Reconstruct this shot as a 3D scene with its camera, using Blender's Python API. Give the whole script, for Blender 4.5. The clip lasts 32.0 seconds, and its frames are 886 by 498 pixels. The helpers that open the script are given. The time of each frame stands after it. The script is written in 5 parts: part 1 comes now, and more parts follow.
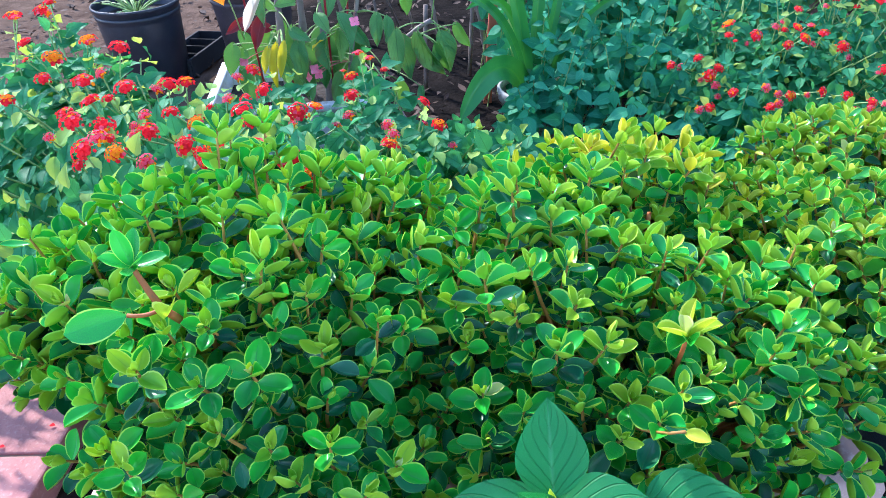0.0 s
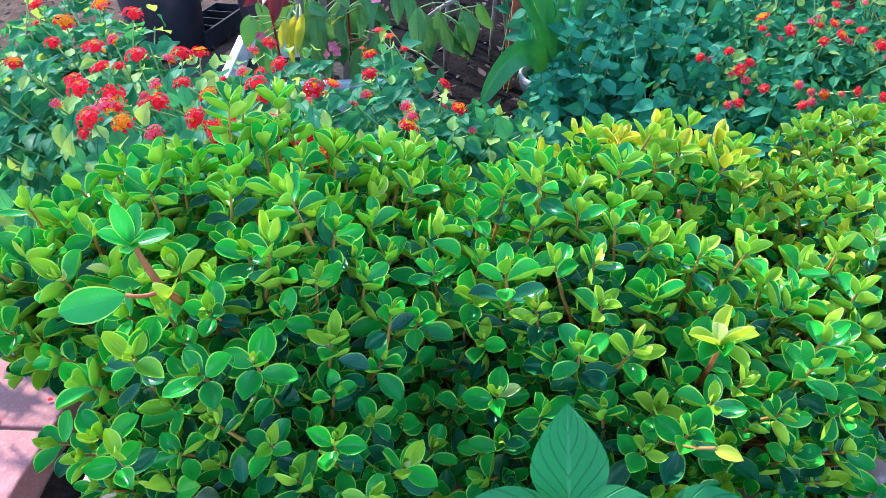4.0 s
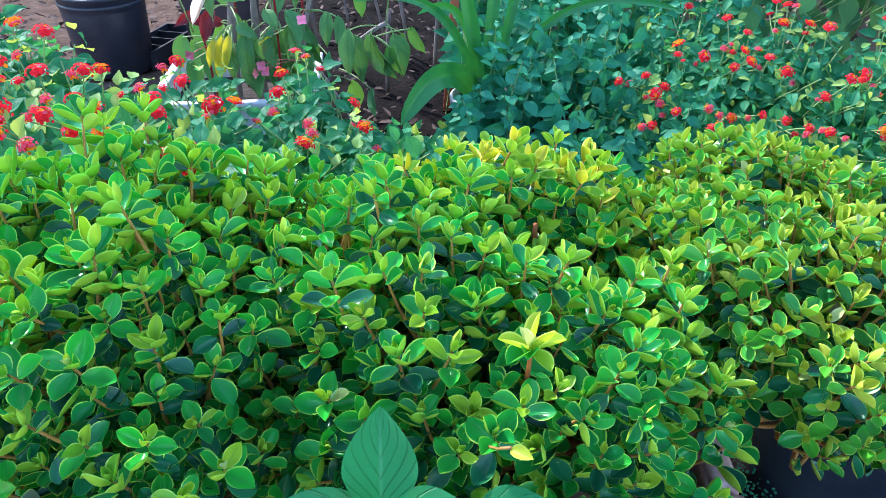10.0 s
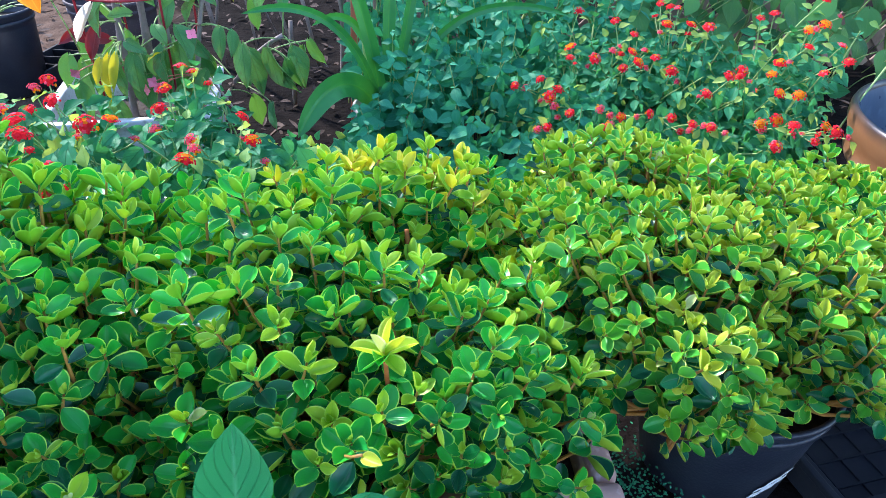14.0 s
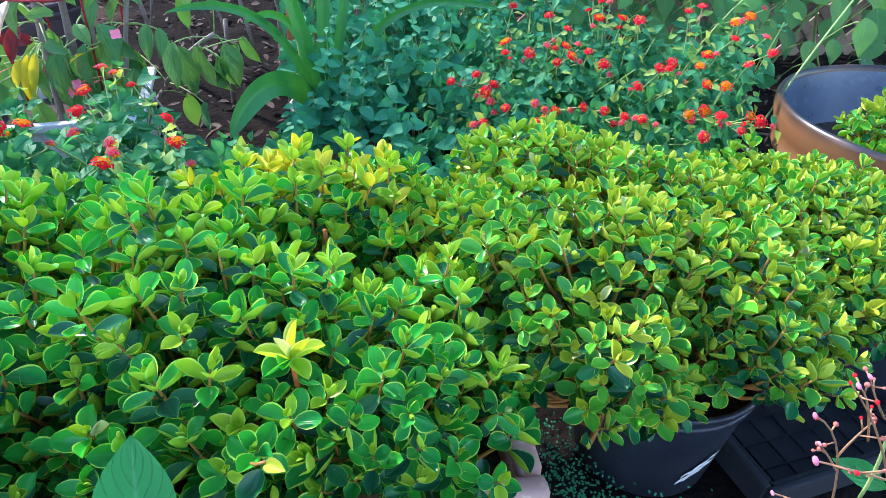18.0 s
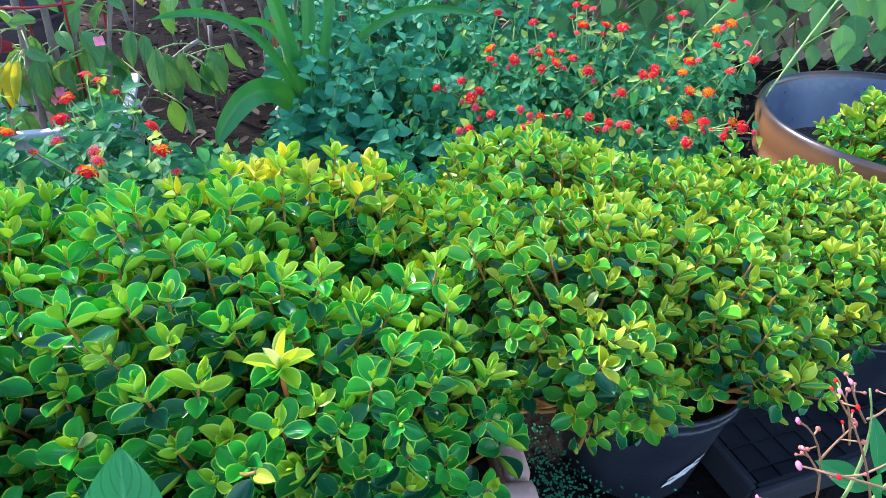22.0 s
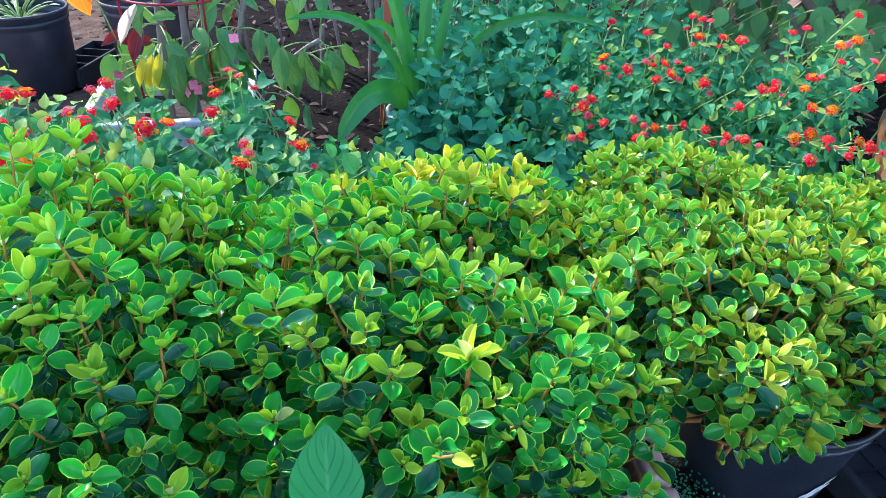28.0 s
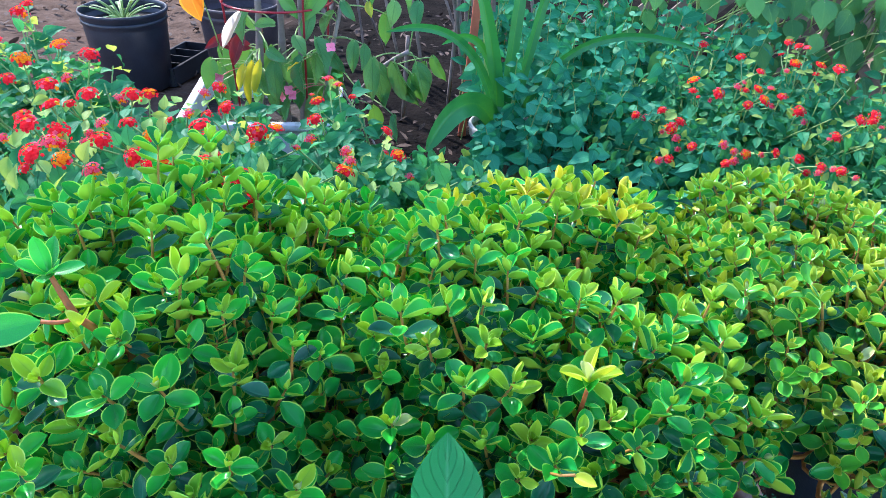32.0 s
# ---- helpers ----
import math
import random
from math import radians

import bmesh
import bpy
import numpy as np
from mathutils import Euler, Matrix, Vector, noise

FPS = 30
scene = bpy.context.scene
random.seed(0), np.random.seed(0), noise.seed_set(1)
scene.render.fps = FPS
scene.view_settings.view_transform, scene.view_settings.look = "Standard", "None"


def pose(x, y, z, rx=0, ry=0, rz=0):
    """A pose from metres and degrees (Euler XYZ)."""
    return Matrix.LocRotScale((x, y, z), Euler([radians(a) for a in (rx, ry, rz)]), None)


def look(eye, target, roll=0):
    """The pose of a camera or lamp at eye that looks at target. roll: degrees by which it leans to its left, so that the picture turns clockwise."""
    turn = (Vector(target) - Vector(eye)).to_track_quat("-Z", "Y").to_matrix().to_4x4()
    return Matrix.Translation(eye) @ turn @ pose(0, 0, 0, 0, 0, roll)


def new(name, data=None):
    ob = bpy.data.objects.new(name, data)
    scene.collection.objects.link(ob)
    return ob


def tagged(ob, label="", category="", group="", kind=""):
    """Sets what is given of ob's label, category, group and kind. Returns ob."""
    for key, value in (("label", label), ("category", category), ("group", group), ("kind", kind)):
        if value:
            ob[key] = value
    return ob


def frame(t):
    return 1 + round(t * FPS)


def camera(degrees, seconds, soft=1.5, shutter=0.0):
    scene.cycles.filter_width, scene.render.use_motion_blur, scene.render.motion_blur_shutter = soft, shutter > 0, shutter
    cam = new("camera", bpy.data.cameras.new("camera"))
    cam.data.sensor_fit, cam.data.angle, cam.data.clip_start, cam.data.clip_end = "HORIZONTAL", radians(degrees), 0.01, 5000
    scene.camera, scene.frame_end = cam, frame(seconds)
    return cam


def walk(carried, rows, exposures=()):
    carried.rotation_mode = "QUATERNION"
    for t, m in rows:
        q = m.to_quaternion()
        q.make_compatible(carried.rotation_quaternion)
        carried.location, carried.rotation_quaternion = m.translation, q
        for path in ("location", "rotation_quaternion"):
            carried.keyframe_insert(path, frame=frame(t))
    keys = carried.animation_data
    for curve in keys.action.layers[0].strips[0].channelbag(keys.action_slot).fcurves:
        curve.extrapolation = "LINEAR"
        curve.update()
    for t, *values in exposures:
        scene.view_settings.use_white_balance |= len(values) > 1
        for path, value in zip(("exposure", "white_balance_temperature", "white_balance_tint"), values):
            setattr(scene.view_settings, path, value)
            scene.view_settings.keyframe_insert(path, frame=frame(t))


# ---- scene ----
cam = camera(66.5, 32.0, soft=0.6)
PATH = [
    (0, (-0.094, -0.013, 0.778), (-0.136, 1.62, -0.376), -2.4),
    (0.5, (-0.089, -0.009, 0.775), (-0.133, 1.621, -0.383), -1.9),
    (1, (-0.086, -0.003, 0.771), (-0.115, 1.609, -0.412), -1.1),
    (1.5, (-0.085, 0.001, 0.767), (-0.11, 1.602, -0.432), -0.3),
    (2, (-0.092, 0.004, 0.77), (-0.127, 1.61, -0.421), -0.1),
    (2.5, (-0.105, 0.004, 0.772), (-0.184, 1.621, -0.403), -0.2),
    (3, (-0.099, 0.009, 0.769), (-0.197, 1.621, -0.41), -0.8),
    (3.5, (-0.099, 0.013, 0.765), (-0.194, 1.615, -0.428), -0.7),
    (5.5, (-0.13, 0.024, 0.757), (-0.076, 1.665, -0.384), 0.6),
    (6, (-0.117, 0.021, 0.757), (-0.104, 1.669, -0.376), 0.9),
    (6.5, (-0.099, 0.013, 0.757), (-0.168, 1.656, -0.382), 0.3),
    (7, (-0.082, 0.006, 0.758), (-0.186, 1.654, -0.371), -0.5),
    (7.5, (-0.066, 0.001, 0.762), (-0.194, 1.65, -0.362), -0.7),
    (8, (-0.037, 0.004, 0.764), (-0.145, 1.658, -0.356), -0.3),
    (8.5, (-0.019, 0.003, 0.766), (-0.104, 1.661, -0.349), 0.5),
    (9, (0.001, 0.001, 0.764), (-0.064, 1.657, -0.354), 0.5),
    (9.5, (0.012, -0.003, 0.766), (-0.024, 1.653, -0.355), 1.0),
    (10, (0.023, -0.002, 0.764), (0.003, 1.646, -0.369), 1.0),
    (10.5, (0.034, -0.003, 0.763), (0.037, 1.645, -0.371), 1.0),
    (11, (0.044, -0.006, 0.762), (0.066, 1.639, -0.375), 0.8),
    (11.5, (0.059, -0.001, 0.762), (0.111, 1.644, -0.374), 0.8),
    (12, (0.07, 0.004, 0.764), (0.149, 1.657, -0.358), 0.8),
    (12.5, (0.075, 0.001, 0.766), (0.174, 1.662, -0.345), 0.9),
    (13, (0.08, -0.004, 0.765), (0.201, 1.656, -0.343), 1.0),
    (13.5, (0.088, -0.007, 0.765), (0.227, 1.65, -0.345), 1.2),
    (14, (0.095, -0.006, 0.765), (0.249, 1.65, -0.344), 1.2),
    (14.5, (0.099, -0.006, 0.767), (0.26, 1.652, -0.34), 1.3),
    (15, (0.108, -0.01, 0.765), (0.28, 1.649, -0.34), 1.1),
    (15.5, (0.116, -0.011, 0.764), (0.31, 1.642, -0.345), 1.1),
    (17.5, (0.137, -0.001, 0.763), (0.379, 1.638, -0.357), 1.3),
    (18, (0.139, -0.006, 0.764), (0.406, 1.632, -0.351), 1.6),
    (18.5, (0.144, -0.008, 0.769), (0.427, 1.634, -0.338), 1.9),
    (19, (0.152, -0.012, 0.774), (0.454, 1.636, -0.317), 1.9),
    (19.5, (0.151, -0.01, 0.773), (0.467, 1.637, -0.316), 2.6),
    (20, (0.152, -0.007, 0.77), (0.475, 1.631, -0.331), 2.0),
    (20.5, (0.15, -0.006, 0.765), (0.473, 1.62, -0.353), 2.1),
    (21, (0.145, -0.003, 0.767), (0.466, 1.624, -0.35), 2.3),
    (21.5, (0.141, -0.007, 0.768), (0.453, 1.628, -0.34), 2.1),
    (22, (0.137, -0.007, 0.769), (0.446, 1.632, -0.335), 2.0),
    (22.5, (0.131, -0.009, 0.769), (0.436, 1.632, -0.333), 2.5),
    (23, (0.127, -0.01, 0.768), (0.427, 1.631, -0.335), 2.5),
    (23.5, (0.126, -0.012, 0.769), (0.428, 1.63, -0.332), 2.4),
    (24, (0.124, -0.012, 0.768), (0.416, 1.628, -0.339), 2.0),
    (24.5, (0.115, -0.013, 0.77), (0.386, 1.631, -0.337), 2.0),
    (26.5, (0.064, -0.009, 0.771), (0.27, 1.638, -0.345), 1.4),
    (27, (0.051, -0.01, 0.775), (0.223, 1.639, -0.344), 2.0),
    (27.5, (0.04, -0.011, 0.778), (0.198, 1.643, -0.335), 2.1),
    (28, (0.027, -0.016, 0.781), (0.176, 1.645, -0.325), 2.2),
    (28.5, (0.016, -0.017, 0.782), (0.143, 1.652, -0.312), 2.4),
    (29, (0.008, -0.017, 0.779), (0.111, 1.651, -0.319), 2.4),
    (29.5, (-0.002, -0.017, 0.78), (0.082, 1.652, -0.318), 2.7),
    (30, (-0.011, -0.016, 0.777), (0.051, 1.652, -0.324), 2.7),
    (30.5, (-0.017, -0.017, 0.777), (0.029, 1.65, -0.326), 2.7),
    (31, (-0.025, -0.016, 0.778), (0.002, 1.656, -0.32), 2.7),
    (31.5, (-0.032, -0.017, 0.782), (-0.022, 1.661, -0.307), 2.7),
    (32, (-0.04, -0.023, 0.794), (-0.033, 1.654, -0.297), 3.0),
]
walk(cam, [(t, look(eye, target, roll)) for t, eye, target, roll in PATH], [(0, 2.16, 5950, 16), (8, 2.16, 6000, 16), (13, 2.16, 6150, 16), (20, 2.17, 6450, 16), (26, 2.17, 6350, 17), (32, 2.16, 6050, 16)])

# ---- world, sun, exposure ----
world = bpy.data.worlds.new("sky")
scene.world = world
world.use_nodes = True
wn = world.node_tree
sky = wn.nodes.new("ShaderNodeTexSky")
sky.sky_type = "NISHITA"
sky.sun_disc = False
SUN_ELEV, SUN_AZ = 42, 318           # degrees; azimuth clockwise from +y
sky.sun_elevation = radians(SUN_ELEV)
sky.sun_rotation = radians(SUN_AZ)
sky.dust_density = 0.5
sky.ozone_density = 2.2
wn.links.new(sky.outputs[0], wn.nodes["Background"].inputs[0])
wn.nodes["Background"].inputs[1].default_value = 0.15
sun = new("sun", bpy.data.lights.new("sun", "SUN"))
sun.data.energy = 1.8
sun.data.angle = radians(1.5)
sun.data.color = (1.0, 0.95, 0.88)
sd = Vector((math.sin(radians(SUN_AZ)) * math.cos(radians(SUN_ELEV)), math.cos(radians(SUN_AZ)) * math.cos(radians(SUN_ELEV)), math.sin(radians(SUN_ELEV))))
sun.matrix_world = look(sd * 10, (0, 0, 0))


# ---- materials ----
def mat(name):
    m = bpy.data.materials.new(name)
    m.use_nodes = True
    nt = m.node_tree
    return m, nt, nt.nodes["Principled BSDF"]


def nd(nt, kind, **props):
    n = nt.nodes.new("ShaderNode" + kind)
    for k, v in props.items():
        n.inputs[k.replace("_", " ")].default_value = v
    return n


def mixc(nt, fac, a, b):
    n = nt.nodes.new("ShaderNodeMix")
    n.data_type = "RGBA"
    for sock, v in ((n.inputs[0], fac), (n.inputs[6], a), (n.inputs[7], b)):
        if isinstance(v, bpy.types.NodeSocket):
            nt.links.new(v, sock)
        elif isinstance(v, (int, float)):
            sock.default_value = v
        else:
            sock.default_value = (*v, 1)
    return n.outputs[2]


def calc(nt, op, a, b=0.0, clamp=False):
    n = nt.nodes.new("ShaderNodeMath")
    n.operation = op
    n.use_clamp = clamp
    for sock, v in ((n.inputs[0], a), (n.inputs[1], b)):
        if isinstance(v, bpy.types.NodeSocket):
            nt.links.new(v, sock)
        else:
            sock.default_value = v
    return n.outputs[0]


def ramp(nt, fac, lo, hi):
    n = nt.nodes.new("ShaderNodeMapRange")
    nt.links.new(fac, n.inputs[0])
    n.inputs[1].default_value, n.inputs[2].default_value = lo, hi
    return n.outputs[0]


def noise_of(nt, scale, detail=3.0, coord="Object"):
    tc = nt.nodes.new("ShaderNodeTexCoord")
    n = nd(nt, "TexNoise", Scale=scale, Detail=detail)
    nt.links.new(tc.outputs[coord], n.inputs["Vector"])
    return n.outputs["Fac"]


def bump(nt, bsdf, height, strength, distance):
    b = nd(nt, "Bump", Strength=strength, Distance=distance)
    nt.links.new(height, b.inputs["Height"])
    nt.links.new(b.outputs[0], bsdf.inputs["Normal"])


def leaf_mat(name, dark, light, margin, rib, rough=0.35, through_=0.3, edge=0.8, vein=0.0, glow=None, spec=0.4, coat=0.0, veins=0.16, rough_skin=0.35, blotch=None):
    """A leaf: each one its own shade, a paler margin and midrib, thin enough to let light through."""
    m, nt, bs = mat(name)
    info = nt.nodes.new("ShaderNodeObjectInfo")
    geo = nt.nodes.new("ShaderNodeNewGeometry")
    rnd = calc(nt, "FRACT", calc(nt, "ADD", info.outputs["Random"], geo.outputs["Random Per Island"]))
    uv = nt.nodes.new("ShaderNodeUVMap")
    sep = nt.nodes.new("ShaderNodeSeparateXYZ")
    nt.links.new(uv.outputs[0], sep.inputs[0])
    across = calc(nt, "ABSOLUTE", calc(nt, "SUBTRACT", calc(nt, "MULTIPLY", sep.outputs[0], 2.0), 1.0))
    col = mixc(nt, rnd, dark, light)
    patch = noise_of(nt, 60, 4)
    col = mixc(nt, calc(nt, "MULTIPLY", ramp(nt, patch, 0.4, 0.75), 0.45), col, light)
    col = mixc(nt, ramp(nt, across, edge, edge + 0.05), col, margin)
    mid = calc(nt, "SUBTRACT", 1.0, ramp(nt, across, 0.0, 0.09))
    col = mixc(nt, calc(nt, "MULTIPLY", mid, 0.6), col, rib)
    h = calc(nt, "ADD", calc(nt, "MULTIPLY", mid, -0.6), calc(nt, "MULTIPLY", noise_of(nt, 250, 2), 0.35))
    if vein:
        ang = calc(nt, "ADD", calc(nt, "MULTIPLY", sep.outputs[1], vein), calc(nt, "MULTIPLY", across, -3.0))
        tri = calc(nt, "ABSOLUTE", calc(nt, "SUBTRACT", calc(nt, "FRACT", ang), 0.5))
        line = calc(nt, "SUBTRACT", 1.0, ramp(nt, tri, 0.0, 0.10))
        col = mixc(nt, calc(nt, "MULTIPLY", line, veins), col, rib)
        h = calc(nt, "SUBTRACT", h, calc(nt, "MULTIPLY", line, 0.8))
    if blotch:
        col = mixc(nt, calc(nt, "MULTIPLY", ramp(nt, noise_of(nt, 2.2, 5), 0.56, 0.70), 0.8), col, blotch)
    nt.links.new(col, bs.inputs["Base Color"])
    bs.inputs["Roughness"].default_value = rough
    bs.inputs["Specular IOR Level"].default_value = spec
    bs.inputs["Coat Weight"].default_value = coat
    bs.inputs["Coat Roughness"].default_value = 0.24
    bump(nt, bs, h, rough_skin, 0.002)
    tr = nd(nt, "BsdfTranslucent")
    g = glow or tuple(min(1.0, v * k) for v, k in zip(light, (1.5, 1.25, 0.4)))
    nt.links.new(mixc(nt, 0.6, col, g), tr.inputs[0])
    mx = nd(nt, "MixShader", Fac=through_)
    nt.links.new(bs.outputs[0], mx.inputs[1])
    nt.links.new(tr.outputs[0], mx.inputs[2])
    nt.links.new(mx.outputs[0], nt.nodes["Material Output"].inputs[0])
    return m


def plain_mat(name, a, b, scale, rough=0.6, metal=0.0, relief=0.3, depth=0.002, c=None, fine=8.0):
    """A surface mottled at two scales, with a little relief."""
    m, nt, bs = mat(name)
    big, small = noise_of(nt, scale, 4), noise_of(nt, scale * fine, 3)
    col = mixc(nt, ramp(nt, big, 0.3, 0.7), a, b)
    if c:
        col = mixc(nt, ramp(nt, small, 0.55, 0.75), col, c)
    else:
        col = mixc(nt, calc(nt, "MULTIPLY", ramp(nt, small, 0.35, 0.7), 0.5), col, b)
    info = nt.nodes.new("ShaderNodeObjectInfo")
    hsv = nd(nt, "HueSaturation")
    nt.links.new(calc(nt, "ADD", 0.85, calc(nt, "MULTIPLY", info.outputs["Random"], 0.3)), hsv.inputs["Value"])
    nt.links.new(col, hsv.inputs["Color"])
    nt.links.new(hsv.outputs[0], bs.inputs["Base Color"])
    nt.links.new(calc(nt, "ADD", rough - 0.08, calc(nt, "MULTIPLY", small, 0.16)), bs.inputs["Roughness"])
    bs.inputs["Metallic"].default_value = metal
    bump(nt, bs, small, relief, depth)
    return m


M_LEAF = leaf_mat("shrub_leaf", (0.006, 0.24, 0.062), (0.04, 0.56, 0.055), (0.60, 0.92, 0.14), (0.03, 0.40, 0.08), rough=0.34, through_=0.25, edge=0.885, spec=0.28, coat=0.4)
M_YOUNG = leaf_mat("shrub_young_leaf", (0.14, 0.50, 0.03), (0.50, 0.70, 0.05), (0.70, 0.86, 0.2), (0.2, 0.5, 0.06), rough=0.38, through_=0.38, edge=0.86, coat=0.2)
M_LEAF_Y = leaf_mat("sunny_shrub_leaf", (0.012, 0.26, 0.055), (0.13, 0.56, 0.045), (0.74, 0.90, 0.14), (0.08, 0.42, 0.05), rough=0.34, through_=0.25, edge=0.885, spec=0.28, coat=0.4)
M_YOUNG_Y = leaf_mat("sunny_shrub_young_leaf", (0.28, 0.50, 0.025), (0.60, 0.66, 0.06), (0.72, 0.80, 0.16), (0.40, 0.54, 0.08), rough=0.38, through_=0.38, edge=0.86, coat=0.2)
# older leaves low on each shoot, colour darkened for shade inside the bush
M_OLD_SHADE = leaf_mat("shrub_shaded_old_leaf", (0.003, 0.085, 0.045), (0.010, 0.20, 0.060), (0.20, 0.55, 0.12), (0.02, 0.22, 0.07), rough=0.34, through_=0.15, edge=0.92, spec=0.28, coat=0.4)
M_PALE = leaf_mat("shrub_pale_leaf", (0.42, 0.55, 0.16), (0.58, 0.66, 0.28), (0.65, 0.66, 0.4), (0.6, 0.6, 0.4), rough=0.4, through_=0.3)
# yellow painted in for sun flecks on the shrub; also colours one yellowing leaf
M_SUN_GOLD = leaf_mat("sunfleck_gold_leaf", (0.58, 0.62, 0.03), (0.82, 0.76, 0.07), (0.85, 0.82, 0.2), (0.7, 0.6, 0.08), rough=0.36, through_=0.35, edge=0.85, coat=0.3)
M_CREAM = leaf_mat("cream_leaf", (0.52, 0.52, 0.26), (0.72, 0.70, 0.48), (0.7, 0.74, 0.4), (0.6, 0.62, 0.36), rough=0.5, through_=0.3)
M_UNDER = leaf_mat("shrub_leaf_underside", (0.30, 0.50, 0.03), (0.58, 0.70, 0.07), (0.60, 0.80, 0.2), (0.4, 0.62, 0.14), rough=0.42, through_=0.3, edge=0.88)
M_UNDER_A = leaf_mat("green_leaf_underside", (0.24, 0.52, 0.03), (0.52, 0.72, 0.06), (0.46, 0.82, 0.14), (0.25, 0.6, 0.1), rough=0.42, through_=0.3, edge=0.86)
M_STEM = plain_mat("shrub_stem", (0.36, 0.13, 0.03), (0.50, 0.27, 0.06), 90, 0.6)
M_BARK = plain_mat("reddish_bark", (0.34, 0.07, 0.018), (0.46, 0.15, 0.035), 70, 0.6, c=(0.25, 0.10, 0.05), fine=5)
M_BROAD = leaf_mat("broad_leaf", (0.015, 0.26, 0.075), (0.025, 0.33, 0.09), (0.03, 0.34, 0.09), (0.14, 0.52, 0.22), rough=0.46, through_=0.25, edge=0.97, vein=5.0, veins=0.13, rough_skin=0.9)
M_LANT = leaf_mat("lantana_leaf", (0.010, 0.17, 0.085), (0.075, 0.40, 0.175), (0.07, 0.37, 0.16), (0.008, 0.12, 0.055), spec=0.22, rough=0.5, through_=0.38, edge=0.95, vein=8.0, veins=0.32, rough_skin=0.8)
M_LTIP = leaf_mat("lantana_tip_leaf", (0.16, 0.42, 0.10), (0.46, 0.62, 0.16), (0.3, 0.5, 0.15), (0.1, 0.3, 0.08), spec=0.22, rough=0.5, through_=0.4, edge=0.95, vein=8.0, veins=0.3)
M_VINE = leaf_mat("vine_leaf", (0.008, 0.17, 0.095), (0.045, 0.34, 0.17), (0.04, 0.31, 0.13), (0.08, 0.40, 0.2), veins=0.3, spec=0.25, rough=0.55, through_=0.25, edge=0.95, vein=5.0)
M_LSTEM = plain_mat("green_stem", (0.16, 0.32, 0.09), (0.34, 0.46, 0.16), 60, 0.55)
M_STRAP = leaf_mat("strap_leaf", (0.014, 0.17, 0.05), (0.045, 0.28, 0.045), (0.05, 0.25, 0.05), (0.08, 0.28, 0.03), rough=0.38, through_=0.12, edge=0.94)
M_BEGO = leaf_mat("begonia_leaf", (0.03, 0.22, 0.08), (0.17, 0.40, 0.10), (0.26, 0.22, 0.08), (0.03, 0.13, 0.04), rough=0.4, through_=0.18, edge=0.94, vein=5.0, veins=0.35, rough_skin=0.7, blotch=(0.16, 0.12, 0.04))
M_YELLOW = leaf_mat("yellow_leaf", (0.14, 0.30, 0.03), (0.78, 0.62, 0.02), (0.6, 0.5, 0.05), (0.6, 0.55, 0.1), rough=0.45, through_=0.4)
M_REDLEAF = leaf_mat("red_leaf", (0.12, 0.008, 0.012), (0.22, 0.015, 0.02), (0.22, 0.03, 0.03), (0.25, 0.05, 0.05), rough=0.45, through_=0.2, glow=(0.45, 0.015, 0.02))
M_BIG = leaf_mat("big_leaf", (0.012, 0.12, 0.05), (0.10, 0.32, 0.08), (0.12, 0.26, 0.05), (0.12, 0.3, 0.08), rough=0.5, through_=0.3, edge=0.95, vein=4.0)
M_PINK = plain_mat("petal_pink", (0.88, 0.09, 0.20), (0.92, 0.28, 0.36), 200, 0.5)
def petal_mat(name, a, b):
    m = plain_mat(name, a, b, 300, 0.8)
    m.node_tree.nodes["Principled BSDF"].inputs["Specular IOR Level"].default_value = 0.1
    nt = m.node_tree
    tr = nd(nt, "BsdfTranslucent")
    tr.inputs[0].default_value = (*a, 1)
    mx = nd(nt, "MixShader", Fac=0.35)
    nt.links.new(nt.nodes["Principled BSDF"].outputs[0], mx.inputs[1])
    nt.links.new(tr.outputs[0], mx.inputs[2])
    nt.links.new(mx.outputs[0], nt.nodes["Material Output"].inputs[0])
    return m


M_RED = petal_mat("petal_red", (0.95, 0.012, 0.03), (0.97, 0.05, 0.06))
M_ORANGE = petal_mat("petal_orange", (0.98, 0.20, 0.008), (1.0, 0.40, 0.02))
M_ROSE = petal_mat("petal_rose", (0.88, 0.06, 0.12), (0.94, 0.18, 0.24))
M_BERRY = plain_mat("bud_pink", (0.42, 0.07, 0.07), (0.55, 0.18, 0.13), 300, 0.35)
M_SOIL = plain_mat("soil", (0.012, 0.009, 0.007), (0.038, 0.027, 0.02), 6, 0.95, relief=0.9, depth=0.01, c=(0.065, 0.048, 0.036), fine=12)
M_DIRT = plain_mat("dry_dirt", (0.22, 0.14, 0.10), (0.32, 0.22, 0.16), 7, 0.95, relief=0.7, depth=0.008, c=(0.38, 0.28, 0.2), fine=10)
M_LITTER = plain_mat("dead_leaf", (0.022, 0.014, 0.011), (0.12, 0.078, 0.058), 40, 0.9)
M_BRICK = plain_mat("paver", (0.38, 0.15, 0.14), (0.48, 0.22, 0.20), 18, 0.85, relief=0.5, depth=0.003, c=(0.50, 0.28, 0.26), fine=9)
M_BLACK = plain_mat("black_plastic", (0.013, 0.017, 0.029), (0.025, 0.031, 0.048), 20, 0.38, relief=0.2, c=(0.045, 0.05, 0.06), fine=14)
M_PURPLE = plain_mat("purplish_plastic", (0.030, 0.022, 0.030), (0.060, 0.045, 0.055), 16, 0.6, c=(0.08, 0.06, 0.065), fine=10)
